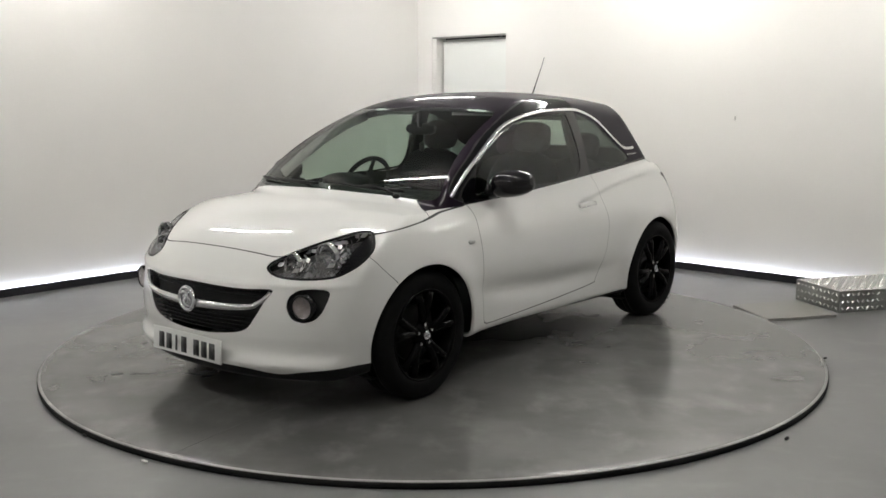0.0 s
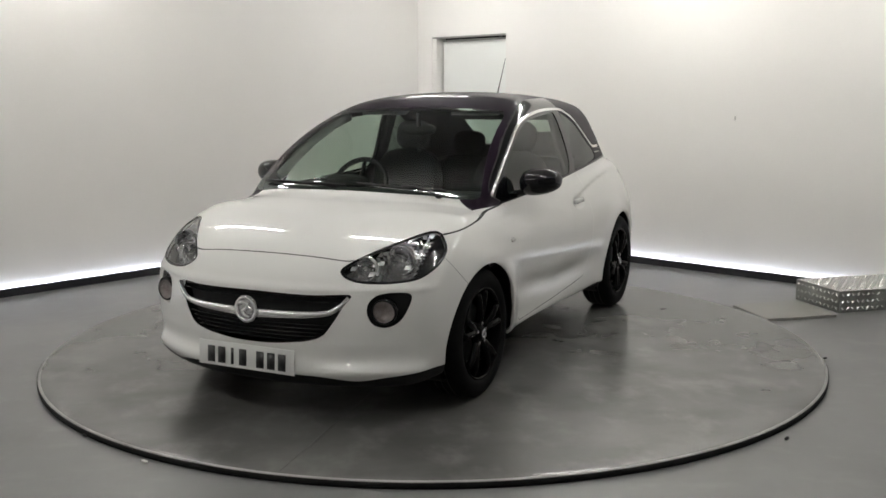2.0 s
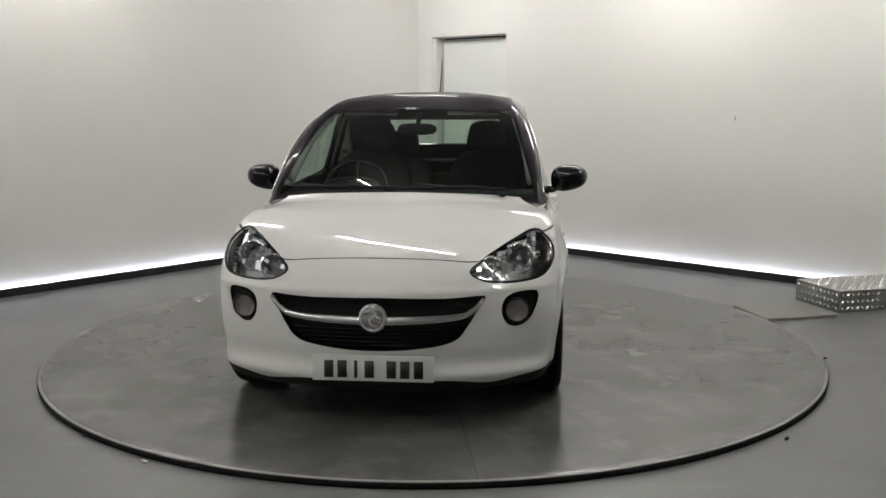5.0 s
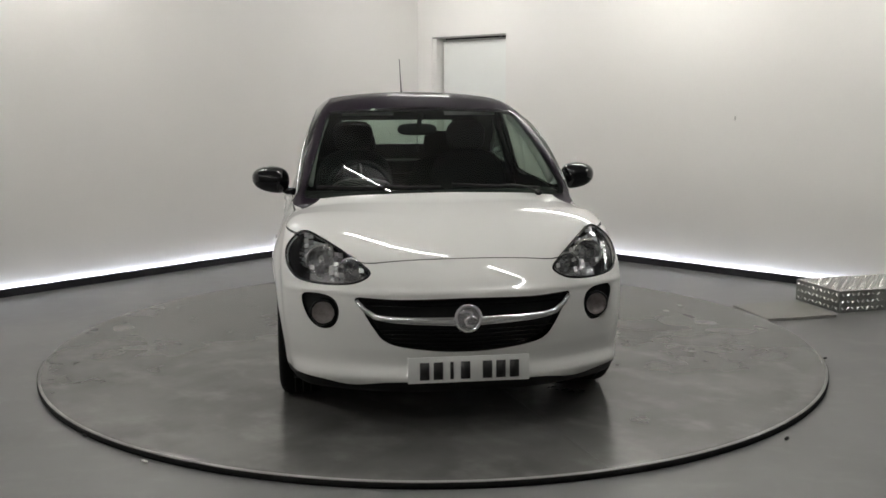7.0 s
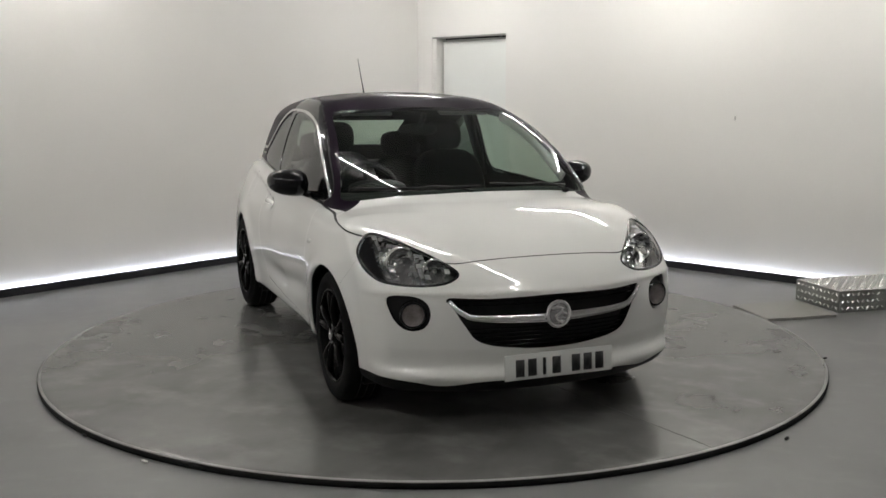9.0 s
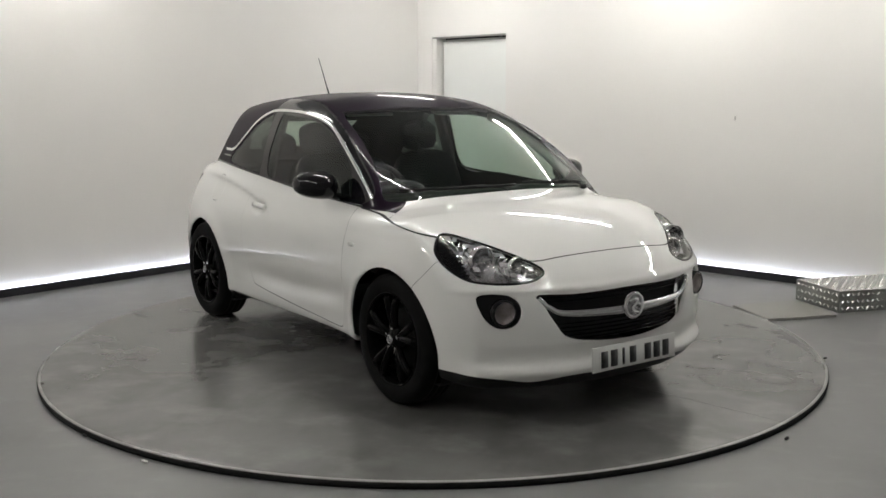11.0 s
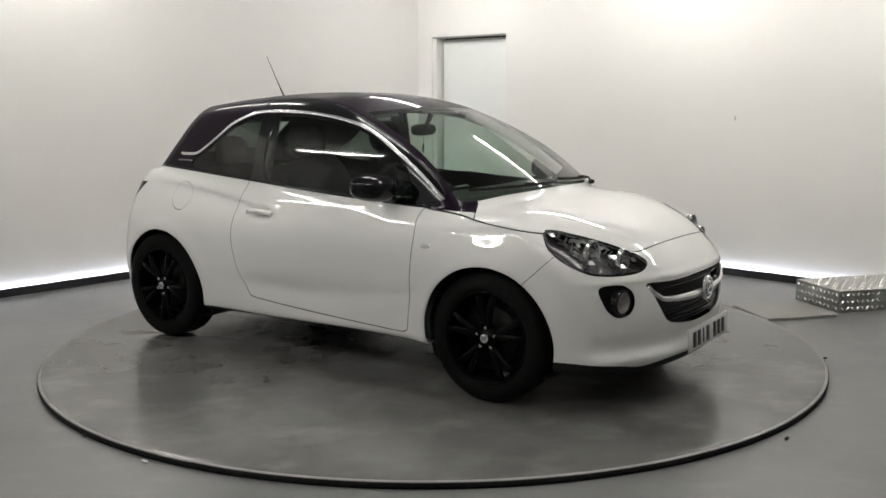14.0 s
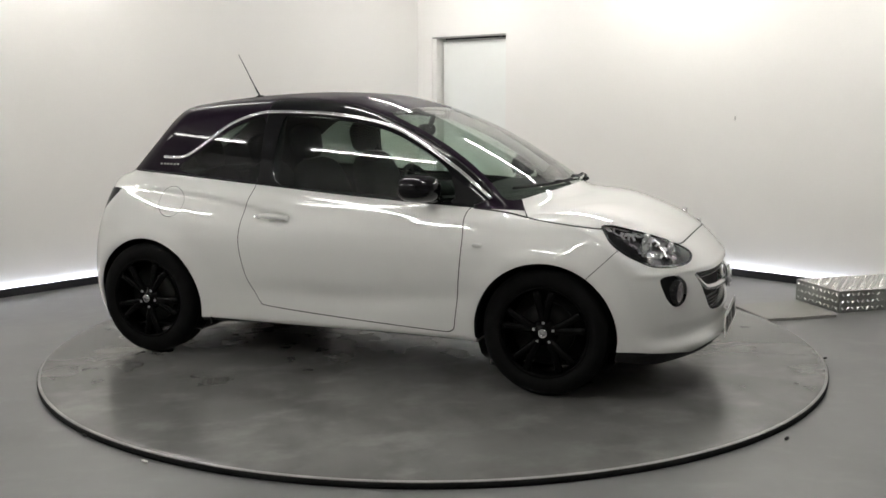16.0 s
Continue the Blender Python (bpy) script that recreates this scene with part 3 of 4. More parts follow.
for off in (GAP, -GAP):
    shell.cut(lambda p, o=off: DOOR(p) - o, flank)
    shell.cut(lambda p, o=off: BONNET(p) - o * 1.1, lambda p, n: (p[:, 0] > 0.85) & (n[:, 2] > 0.02) & (p[:, 2] > 0.6))
    shell.cut(lambda p, o=off: wing_line(p) - o * 1.4, cowl_side)
    shell.cut(lambda p, o=off: FUEL(p) - o * 0.6, lambda p, n: flank(p, n) & (p[:, 1] < 0))
    shell.cut(lambda p, o=off: FRONT_SEAM(p) - o * 0.6, lambda p, n: (p[:, 0] > 1.25) & (np.abs(p[:, 1]) > 0.6) & (p[:, 2] > 0.55) & (p[:, 2] < 0.8))
rear_flank = lambda p, n: (p[:, 0] < -1.2) & (np.abs(p[:, 1]) > 0.40) & (p[:, 2] > 0.5)
shell.cut(TAIL, rear_flank)
shell.cut(LIP, lambda p, n: (p[:, 0] > 1.45) & (p[:, 2] < 0.32))
shell.cut(SILL, lambda p, n: (p[:, 0] < 1.47) & (p[:, 2] < 0.32))

# what each triangle belongs to
C, N = shell.centres()
left = C[:, 1] > 0
is_flank, is_front = flank(C, N), facing(C, N)
kind_of = np.full(len(C), "quarter", dtype=object)
on_bonnet = (C[:, 0] > 0.85) & (N[:, 2] > 0.02) & (C[:, 2] > 0.6) & ~((C[:, 0] > 1.48) & (np.abs(C[:, 1]) > 0.60))
b_val, d_val = BONNET(C), DOOR(C)
black = (C[:, 0] < 1.05) & (belt_line(C) > 0) & (C[:, 2] > 0.80) & ~(on_bonnet & (b_val > 0))
kind_of[(C[:, 0] > 0.60)] = "wing"
seam = FRONT_SEAM(C)
kind_of[(C[:, 0] > 1.25) & (seam > 0) & (C[:, 2] < 0.9)] = "front_bumper"
kind_of[(C[:, 0] > 1.30) & (C[:, 2] < 0.60)] = "front_bumper"
kind_of[(C[:, 0] < -1.15) & (C[:, 2] < 0.60)] = "rear_bumper"
kind_of[(C[:, 0] < -1.35) & (np.abs(C[:, 1]) < 0.62) & (C[:, 2] >= 0.60)] = "tailgate"
kind_of[on_bonnet & (b_val > GAP * 1.1)] = "bonnet"
kind_of[is_flank & (d_val > GAP)] = "door"
kind_of[black] = "roof"
kind_of[black & is_flank & (d_val > GAP)] = "door_frame"
kind_of[on_bonnet & (np.abs(b_val) < GAP * 1.1) & ~black] = "gap"
kind_of[cowl_side(C, N) & (np.abs(wing_line(C)) < GAP * 1.4) & ~black] = "gap"
kind_of[is_flank & (np.abs(d_val) < GAP)] = "gap"
kind_of[(np.abs(seam) < GAP * 0.6) & (C[:, 0] > 1.25) & (np.abs(C[:, 1]) > 0.6) & (C[:, 2] > 0.55) & (C[:, 2] < 0.8)] = "gap"
kind_of[is_flank & ~left & (np.abs(FUEL(C)) < GAP * 0.6)] = "gap"
kind_of[is_flank & ~left & (FUEL(C) > GAP * 0.6)] = "fuel_flap"
kind_of[is_flank & (DOOR_GLASS(C) > 0)] = "door_glass"
kind_of[is_flank & (QUARTER_GLASS(C) > 0)] = "quarter_glass"
kind_of[screen_zone(C, N) & (SCREEN(C) > 0)] = "windscreen"
kind_of[(C[:, 0] < -1.1) & (N[:, 0] < -0.3) & (REAR_GLASS(C) > 0)] = "rear_glass"
kind_of[rear_flank(C, N) & (TAIL(C) > 0)] = "tail_lamp"
kind_of[is_front & (GRILLE(C) > 0)] = "grille"
kind_of[is_front & (HEAD(C) > 0)] = "headlight"
kind_of[is_front & (FOG(C) > 0)] = "fog"
kind_of[((C[:, 0] > 1.45) & (C[:, 2] < 0.32) & (LIP(C) < 0)) | ((C[:, 0] <= 1.45) & (SILL(C) < 0)) | (C[:, 2] < 0.18)] = "underside"
kind_of[(low_flank(C, N)) & ((ARCH_F(C) > 0) | (ARCH_R(C) > 0))] = "none"


def patch(name, pick, mat, parent, label="", lip=0.0, inset=0.0, squeeze=1.0):
    """The picked triangles as one mesh with the skin's own normals; lip folds its edge inwards, inset pushes it inwards."""
    t = shell.t[pick]
    used, t = np.unique(t, return_inverse=True)
    t = t.reshape(-1, 3)
    p, n = shell.p[used].copy(), shell.n[used]
    p = p - n * inset
    if squeeze != 1.0:
        p = p.mean(0) + (p - p.mean(0)) * squeeze
    if lip:
        e = np.sort(np.concatenate([t[:, [0, 1]], t[:, [1, 2]], t[:, [2, 0]]]), axis=1)
        d = np.concatenate([t[:, [0, 1]], t[:, [1, 2]], t[:, [2, 0]]])
        _, inv, count = np.unique(e, axis=0, return_inverse=True, return_counts=True)
        edge = d[count[inv.ravel()] == 1]
        k = len(p)
        ends, back = np.unique(edge, return_inverse=True)
        back = back.reshape(-1, 2)
        p = np.concatenate([p, p[ends], p[ends] - n[ends] * lip])
        n = np.concatenate([n, n[ends], n[ends]])
        m = len(ends)
        a, b = back.T
        t = np.concatenate([t, np.stack([k + b, k + a, k + m + a], 1), np.stack([k + b, k + m + a, k + m + b], 1)])
    me = bpy.data.meshes.new(name)
    me.from_pydata(p.tolist(), [], t.tolist())
    me.materials.append(mat)
    me.polygons.foreach_set("use_smooth", [True] * len(me.polygons))
    me.normals_split_custom_set_from_vertices(n.tolist())
    ob = new(name, me)
    ob.parent = parent
    if label:
        tagged(ob, label)
    return ob


car = new("car")
tagged(car, "small white three-door hatchback with dark aubergine roof and black wheels", "car")
is_ = lambda k: kind_of == k
patch("bonnet", is_("bonnet"), PAINT, car, lip=0.012)
patch("front_bumper", is_("front_bumper"), PAINT, car, lip=0.012)
patch("rear_bumper", is_("rear_bumper"), PAINT, car, lip=0.012)
patch("tailgate", is_("tailgate"), PAINT, car, lip=0.012)
patch("fuel_flap", is_("fuel_flap"), PAINT, car, lip=0.01)
patch("roof", is_("roof"), ROOF_PAINT, car, "dark aubergine roof and pillars", lip=0.012)
patch("windscreen", is_("windscreen"), GLASS, car, "clear windscreen glass")
patch("rear_window", is_("rear_glass"), SIDE_GLASS, car, "rear window glass")
patch("shut_line_seal", is_("gap"), SEAL, car, "black shut line seals", inset=0.002)
patch("underside", is_("underside"), PLASTIC, car, "black plastic underside and lip")
doors = {}
for s, pick in ((1, left), (-1, ~left)):
    patch("wing", is_("wing") & pick, PAINT, car, lip=0.014)
    patch("quarter_panel", is_("quarter") & pick, PAINT, car, lip=0.014)
    doors[s] = patch("door", is_("door") & pick, PAINT, car, lip=0.012)
    patch("window_frame", is_("door_frame") & pick, GLOSS_BLACK, doors[s], "gloss black window surround", lip=0.008)
    patch("window_glass", is_("door_glass") & pick, SIDE_GLASS, doors[s], "tinted side glass", inset=0.004)
    patch("quarter_window", is_("quarter_glass") & pick, PRIVACY, car, "dark tinted quarter glass", inset=0.003)
    patch("tail_lamp", is_("tail_lamp") & pick, GLOSS_BLACK, car, "dark smoked tail lamp", lip=0.01)
    patch("headlight_lens", is_("headlight") & pick, LENS, car, "clear headlight lens")
solid = ~np.isin(kind_of, ["none", "door_glass", "quarter_glass", "windscreen", "rear_glass", "headlight", "grille", "fog", "gap"])
patch("inner_lining", solid & (C[:, 0] < 1.25), TRIM, car, "dark cabin lining", inset=0.022)


# ---- where the skin lies ----
def root(f, lo, hi):
    """f is above zero at lo (outside) and below it at hi (inside)."""
    for n in (9, 17, 17):
        t = np.linspace(lo, hi, n)
        k = int(np.argmax(f(t) <= 0))
        lo, hi = t[max(k - 1, 0)], t[k]
    a, b = f(np.array([lo, hi]))
    return float(lo + (hi - lo) * a / (a - b)) if a != b else float(lo)


def skin_at(x, y, z):
    x, y, z = np.broadcast_arrays(x, y, z)
    return skin(x * 1.0, y * 1.0, z * 1.0)


def front_at(y, z):
    return root(lambda x: skin_at(x, y, z), 2.1, 1.2)


def side_at(x, z, s=1):
    return s * root(lambda y: skin_at(x, y, z), 1.0, 0.3)


def top_at(x, y):
    return root(lambda z: skin_at(x, y, z), 1.6, 0.5)


def out_at(p):
    n = gradient(np.array([p], float))[0]
    return Vector(n / np.linalg.norm(n))


def onto(direction, up=(0, 0, 1)):
    """A turn whose local x points along direction."""
    d = Vector(direction).normalized()
    side = Vector(up).cross(d).normalized()
    return Matrix((d, side, d.cross(side))).transposed().to_4x4()


# ---- chrome window line, handles, mirrors, repeaters ----
for s in (1, -1):
    pts = [(x, side_at(x, z, s), z) for x, z in CHROME_LINE]
    ups = [out_at(p) for p in pts]
    pts = [tuple(Vector(p) + u * 0.002) for p, u in zip(pts, ups)]
    part("chrome_strip", sweep(pts, 0.020, 0.008, ups), SATIN, car, "bright chrome strip over the side windows")

    # tiny unreadable lettering behind the quarter window
    for k in range(6):
        lx, lz = -1.135 + 0.024 * k, 1.062
        q = (lx, side_at(lx, lz, s), lz)
        part("bar", box(0.002, 0.012, 0.009, Matrix.Translation(Vector(q) + out_at(q) * 0.001) @ onto(out_at(q)), 0.0), DOOR_TRIM, car, smooth=False)

    # lower chrome-free sealing strip at the belt
    pts = [(x, side_at(x, z + 0.006, s), z + 0.006) for x, z in [(x, float(curve(np.array([x]), BELT)[0])) for x in np.linspace(-1.30, 0.80, 36)]]
    ups = [out_at(p) for p in pts]
    part("belt_seal", sweep(pts, 0.012, 0.005, ups), GLOSS_BLACK, car)

    # door handle: a bowed grip over the dish in the door
    hx, hz = -0.335, 0.797
    p = (hx, side_at(hx, hz, s), hz)
    n = out_at(p)
    m = Matrix.Translation(Vector(p) + n * 0.009) @ onto(n)
    bm = bmesh.new()
    grip = [Vector((0.010 + 0.020 * math.sin(math.pi * k / 12), -0.095 + 0.19 * k / 12, 0.004 * math.sin(math.pi * k / 12))) for k in range(13)]
    sweep([m @ g for g in grip], 0.028, 0.014, [n] * 13, bm, 10)
    part("door_handle", bm, PAINT, doors[s], "white door handle with a bright edge")
    bm = bmesh.new()
    grip = [Vector((0.014 + 0.020 * math.sin(math.pi * k / 12), -0.085 + 0.17 * k / 12, -0.012)) for k in range(13)]
    sweep([m @ g for g in grip], 0.006, 0.006, [n] * 13, bm, 6)
    part("handle_trim", bm, CHROME, doors[s], "thin chrome handle edge")
    if s == -1:
        part("key_lock", ellipsoid(0.004, 0.010, 0.010, m @ pose(0.006, -0.112, 0)), CHROME, doors[s])

    # side repeater
    p = (0.825, side_at(0.825, 0.722, s), 0.722)
    n = out_at(p)
    part("side_repeater", ellipsoid(0.010, 0.026, 0.011, Matrix.Translation(p) @ onto(n), power=0.8), AMBER, car, "small clear side repeater lamp")

    # wing mirror
    bm = bmesh.new()
    bmesh.ops.create_uvsphere(bm, u_segments=36, v_segments=20, radius=1)
    for v in bm.verts:
        x, y, z = v.co
        y2 = math.copysign(abs(y) ** 0.8, y)
        z2 = math.copysign(abs(z) ** 0.82, z) * (1.0 - 0.14 * y2)
        x2 = max(x, -0.28) if x < 0 else x ** 0.9
        v.co = (0.525 + x2 * 0.105 - 0.03 * y2, s * (0.852 + y2 * 0.100), 0.992 + z2 * 0.070 + 0.006 * y2)
    shell_part = part("mirror_housing", bm, GLOSS_BLACK, car, "gloss black wing mirror housing")
    part("mirror_glass", ellipsoid(0.003, 0.085, 0.052, pose(0.493, s * 0.852, 0.992), power=0.75), CHROME, shell_part, "mirror glass")
    bm = bmesh.new()
    sweep([(0.57, s * 0.69, 0.925), (0.57, s * 0.76, 0.932), (0.55, s * 0.81, 0.952), (0.54, s * 0.84, 0.975)], 0.075, 0.04, [(0, 0, 1)] * 4, bm, 12)
    part("mirror_foot", bm, GLOSS_BLACK, shell_part)

# ---- grille, badge, plate ----
patch("grille_mesh", is_("grille"), PLASTIC, car, "black grille backing", inset=0.055)
for row, z in enumerate((0.574, 0.556, 0.455, 0.437, 0.419, 0.401, 0.383)):
    half = 0.43 - 0.0 if z > 0.5 else 0.40 - (0.47 - z) * 1.15
    pts = [(front_at(y, z) - 0.03, y, z) for y in np.linspace(-half, half, 25)]
    part("grille_slat", sweep(pts, 0.004, 0.018, [(1, 0, 0)] * 25, n=6), GLOSS_BLACK, car)
bar_line = spline(((-0.462, 0.578), (-0.435, 0.545), (-0.39, 0.515), (-0.30, 0.503), (-0.15, 0.497), (0.0, 0.494), (0.15, 0.497), (0.30, 0.503), (0.39, 0.515), (0.435, 0.545), (0.462, 0.578)), 0.03)
pts, ups = [], []
for y, z in bar_line:
    pts.append((front_at(y, z) - 0.004, y, z))
    ups.append(out_at(pts[-1]))
bm = bmesh.new()
rings = []
for i, (p, u) in enumerate(zip(pts, ups)):
    wide = 0.020 + 0.022 * (1 - min(1, abs(p[1]) / 0.44)) ** 0.6
    a = (Vector(pts[min(i + 1, len(pts) - 1)]) - Vector(pts[max(0, i - 1)])).normalized()
    sd = a.cross(u).normalized()
    rings.append([bm.verts.new(Vector(p) + sd * (wide / 2 * math.cos(k * math.pi / 5)) + u * (0.011 * math.sin(k * math.pi / 5))) for k in range(10)])
for a, b in zip(rings, rings[1:]):
    for k in range(10):
        bm.faces.new((a[k], a[(k + 1) % 10], b[(k + 1) % 10], b[k]))
bm.faces.new(rings[0]), bm.faces.new(rings[-1])
bmesh.ops.recalc_face_normals(bm, faces=bm.faces[:])
part("grille_bar", bm, SATIN, car, "broad chrome bar across the grille")
bp = (front_at(0, 0.50) + 0.012, 0, 0.510)
badge = part("badge", lathe([(0.0, 0.006), (0.048, 0.004), (0.052, 0.0)], 40, Matrix.Translation(bp) @ Matrix.Rotation(radians(-90), 4, "Z")), LAMP_BOWL, car, "round chrome badge with a plain raised shape")
part("badge_ring", lathe([(0.052 + 0.010 * math.cos(k * math.pi / 6), 0.010 * math.sin(k * math.pi / 6)) for k in range(13)], 48, Matrix.Translation(bp) @ Matrix.Rotation(radians(-90), 4, "Z")), CHROME, badge)
bm = bmesh.new()
sweep([Vector(bp) + Vector((0.008, y, z)) for y, z in ((-0.036, 0.022), (-0.012, 0.032), (0.014, 0.026), (0.006, 0.004), (-0.014, -0.006), (-0.006, -0.028), (0.022, -0.034))], 0.020, 0.010, [(1, 0, 0)] * 7, bm, 8)
sweep([Vector(bp) + Vector((0.008, y, z)) for y, z in ((0.012, 0.012), (0.030, 0.004), (0.034, -0.014))], 0.014, 0.008, [(1, 0, 0)] * 3, bm, 8)
part("badge_emblem", bm, CHROME, badge)

px = max(front_at(0.0, z) for z in (0.25, 0.27, 0.30, 0.34)) + 0.008
plate = part("number_plate", box(0.006, 0.520, 0.111, pose(px, 0, 0.296, 0, -3), 0.002), PLATE_WHITE, car, "white number plate with black bars")
m = Matrix.Translation((px, 0, 0.296)) @ pose(0, 0, 0, 0, -3)
for k in range(7):
    y = 0.185 - k * 0.058 - (0.036 if k > 3 else 0.0)
    part("bar", box(0.002, 0.014 if k == 2 else 0.040, 0.074, m @ pose(0.0042, -y - 0.004, -0.004)), INK, plate, "black plain bar")

# ---- lamps ----
for s, pick in ((1, left), (-1, ~left)):
    bowl = patch("headlight_housing", is_("headlight") & pick, LAMP_BOWL, car, "dark headlight housing with bright reflectors", inset=0.055, squeeze=1.0)
    patch("headlight_bezel", is_("headlight") & pick & (np.abs(C[:, 1]) > 0.695), GLOSS_BLACK, bowl, "dark outer headlight bezel", inset=0.012)
    for yy, zz, r in ((0.485, 0.690, 0.050), (0.605, 0.722, 0.062)):
        cx = front_at(s * yy, zz) - 0.050
        mm = Matrix.Translation((cx, s * yy, zz)) @ Matrix.Rotation(radians(-90), 4, "Z")
        part("reflector", lathe([(0.012, -0.022), (r * 0.6, -0.015), (r * 0.9, 0.006), (r, 0.022), (r * 1.07, 0.022), (r * 1.1, 0.0)], 32, mm), CHROME, bowl, "bright reflector bowl")
        part("bulb_shield", ellipsoid(0.016, 0.013, 0.013, Matrix.Translation((cx + 0.012, s * yy, zz))), CHROME, bowl)
    # faceted bright reflector round the bowls, each facet tilted its own way
    rng = random.Random(5)
    verts, faces = [], []
    for i in range(14):
        for j in range(9):
            yy, zz = 0.415 + 0.021 * i, 0.650 + 0.0185 * j + 0.004 * i
            q = np.array([[1.6, yy, zz]])
            if HEAD(q)[0] < 0.014 or yy > 0.700 - 0.25 * (zz - 0.70):
                continue
            if min(math.hypot(yy - cy, zz - cz) / r for cy, cz, r in ((0.485, 0.690, 0.046), (0.605, 0.722, 0.056))) < 0.8:
                continue
            tilt, turn = rng.uniform(-0.012, 0.012), rng.uniform(-0.012, 0.012)
            cx = front_at(s * yy, zz) - 0.030
            k = len(verts)
            for u, v in ((-1, -1), (1, -1), (1, 1), (-1, 1)):
                verts.append((cx - u * turn - v * tilt - 0.004 * v, s * (yy + u * 0.010), zz + v * 0.0088))
            faces.append([k, k + 1, k + 2, k + 3] if s > 0 else [k + 3, k + 2, k + 1, k])
    me = bpy.data.meshes.new("reflector_facets")
    me.from_pydata(verts, [], faces)
    me.materials.append(FACET)
    facets = new("reflector_facets", me)
    facets.parent = bowl
    tagged(facets, "bright faceted headlight reflector", kind="stuff")
    edge = [q for q in spline(HEAD_EDGE, 0.012, True)]
    pts = [(front_at(s * y, z) - 0.004, s * y, z) for y, z in edge + edge[:1]]
    part("headlight_rim", sweep(pts, 0.015, 0.010, [out_at(p) for p in pts], n=6), GLOSS_BLACK, car, "black headlight surround")
    # fog lamp
    pan = patch("fog_lamp_recess", is_("fog") & pick, PLASTIC, car, "black fog lamp recess", inset=0.030)
    fy, fz = 0.602, 0.520
    fx = front_at(s * fy, fz)
    n = out_at((fx, s * fy, fz))
    mm = Matrix.Translation(Vector((fx, s * fy, fz)) - Vector((0.009, 0, 0))) @ onto(Vector((1, 0.18 * s, 0))) @ Matrix.Rotation(radians(-90), 4, "Z")
    lamp = part("fog_lamp", lathe([(0.0, -0.010), (0.03, -0.006), (0.044, 0.004), (0.048, 0.012)], 32, mm), FOG_BOWL, car, "round dull fog lamp")
    part("lamp_lens", lathe([(0.0, 0.018), (0.03, 0.016), (0.047, 0.009)], 32, mm), LENS, lamp)
    part("lamp_ring", lathe([(0.047, 0.006), (0.052, 0.016), (0.058, 0.010), (0.058, -0.02)], 32, mm), GLOSS_BLACK, lamp)

# ---- wheels ----
def wheel(s):
    """Built about its own hub; y points outwards for s = 1."""
    hub = new("wheel")
    hub.parent = car
    r, w = 0.312, 0.100
    prof = [(0.222, 0.090), (0.235, 0.098), (0.262, w + 0.003), (0.290, 0.095), (0.303, 0.084), (0.310, 0.070), (r, 0.05), (r, -0.05), (0.310, -0.07), (0.303, -0.084), (0.29, -0.095), (0.262, -w), (0.222, -0.09)]
    tyre = part("tyre", lathe([(a, s * b) for a, b in prof], 72), TYRE, hub, "black road tyre")
    bm = bmesh.new()
    for k in range(3):
        lathe([(r + 0.0005, s * (-0.045 + 0.036 * k)), (r + 0.0005, s * (-0.039 + 0.036 * k))], 72, bm=bm)
    part("tread_groove", bm, SEAL, tyre)
    rim = part("rim", lathe([(a, s * b) for a, b in ((0.224, 0.090), (0.222, 0.096), (0.214, 0.094), (0.208, 0.080), (0.200, 0.05), (0.196, -0.06), (0.222, -0.088))], 72), ALLOY, hub, "gloss black alloy rim")
    bm = bmesh.new()
    for k in range(5):
        for off in (-0.16, 0.16):
            a = 2 * math.pi * k / 5 + math.pi / 2
            pts, ups = [], []
            for q in range(7):
                f = q / 6
                rr = 0.045 + (0.205 - 0.045) * f
                aa = a + off * (0.55 + 0.75 * f)
                pts.append((rr * math.cos(aa), s * (0.070 + 0.016 * math.sin(f * 2.2)), rr * math.sin(aa)))
            sweep(pts, 0.040, 0.034, [(0, s, 0)] * 7, bm, 8)
    part("spokes", bm, ALLOY, rim, "black twin spokes")
    part("hub_cap", lathe([(0.0, s * 0.098), (0.024, s * 0.096), (0.030, s * 0.088), (0.060, s * 0.080), (0.068, s * 0.060)], 32), ALLOY, hub)
    part("hub_badge", lathe([(0.0, s * 0.1005), (0.019, s * 0.0995), (0.021, s * 0.096)], 24), LAMP_BOWL, hub, "round silver hub badge")
    bm = bmesh.new()
    lathe([(0.019 + 0.003 * math.cos(k * math.pi / 4), s * (0.100 + 0.003 * math.sin(k * math.pi / 4))) for k in range(9)], 24, bm=bm)
    part("badge_ring", bm, CHROME, hub)
    for k in range(5):
        a = 2 * math.pi * k / 5 + math.pi / 2
        part("wheel_bolt", rod(0.010, 0.008, (0.05 * math.cos(a), s * 0.080, 0.05 * math.sin(a)), (0.05 * math.cos(a), s * 0.0905, 0.05 * math.sin(a)), 6), SATIN, hub, smooth=False)
    part("brake_disc", lathe([(0.05, s * 0.02), (0.135, s * 0.02), (0.137, s * 0.012), (0.137, 0), (0.05, 0)], 48), DISC_STEEL, hub, "dull steel brake disc")
    part("brake_drum", lathe([(0.0, -s * 0.03), (0.19, -s * 0.03), (0.19, -s * 0.035)], 32), PLASTIC, hub)
    return hub


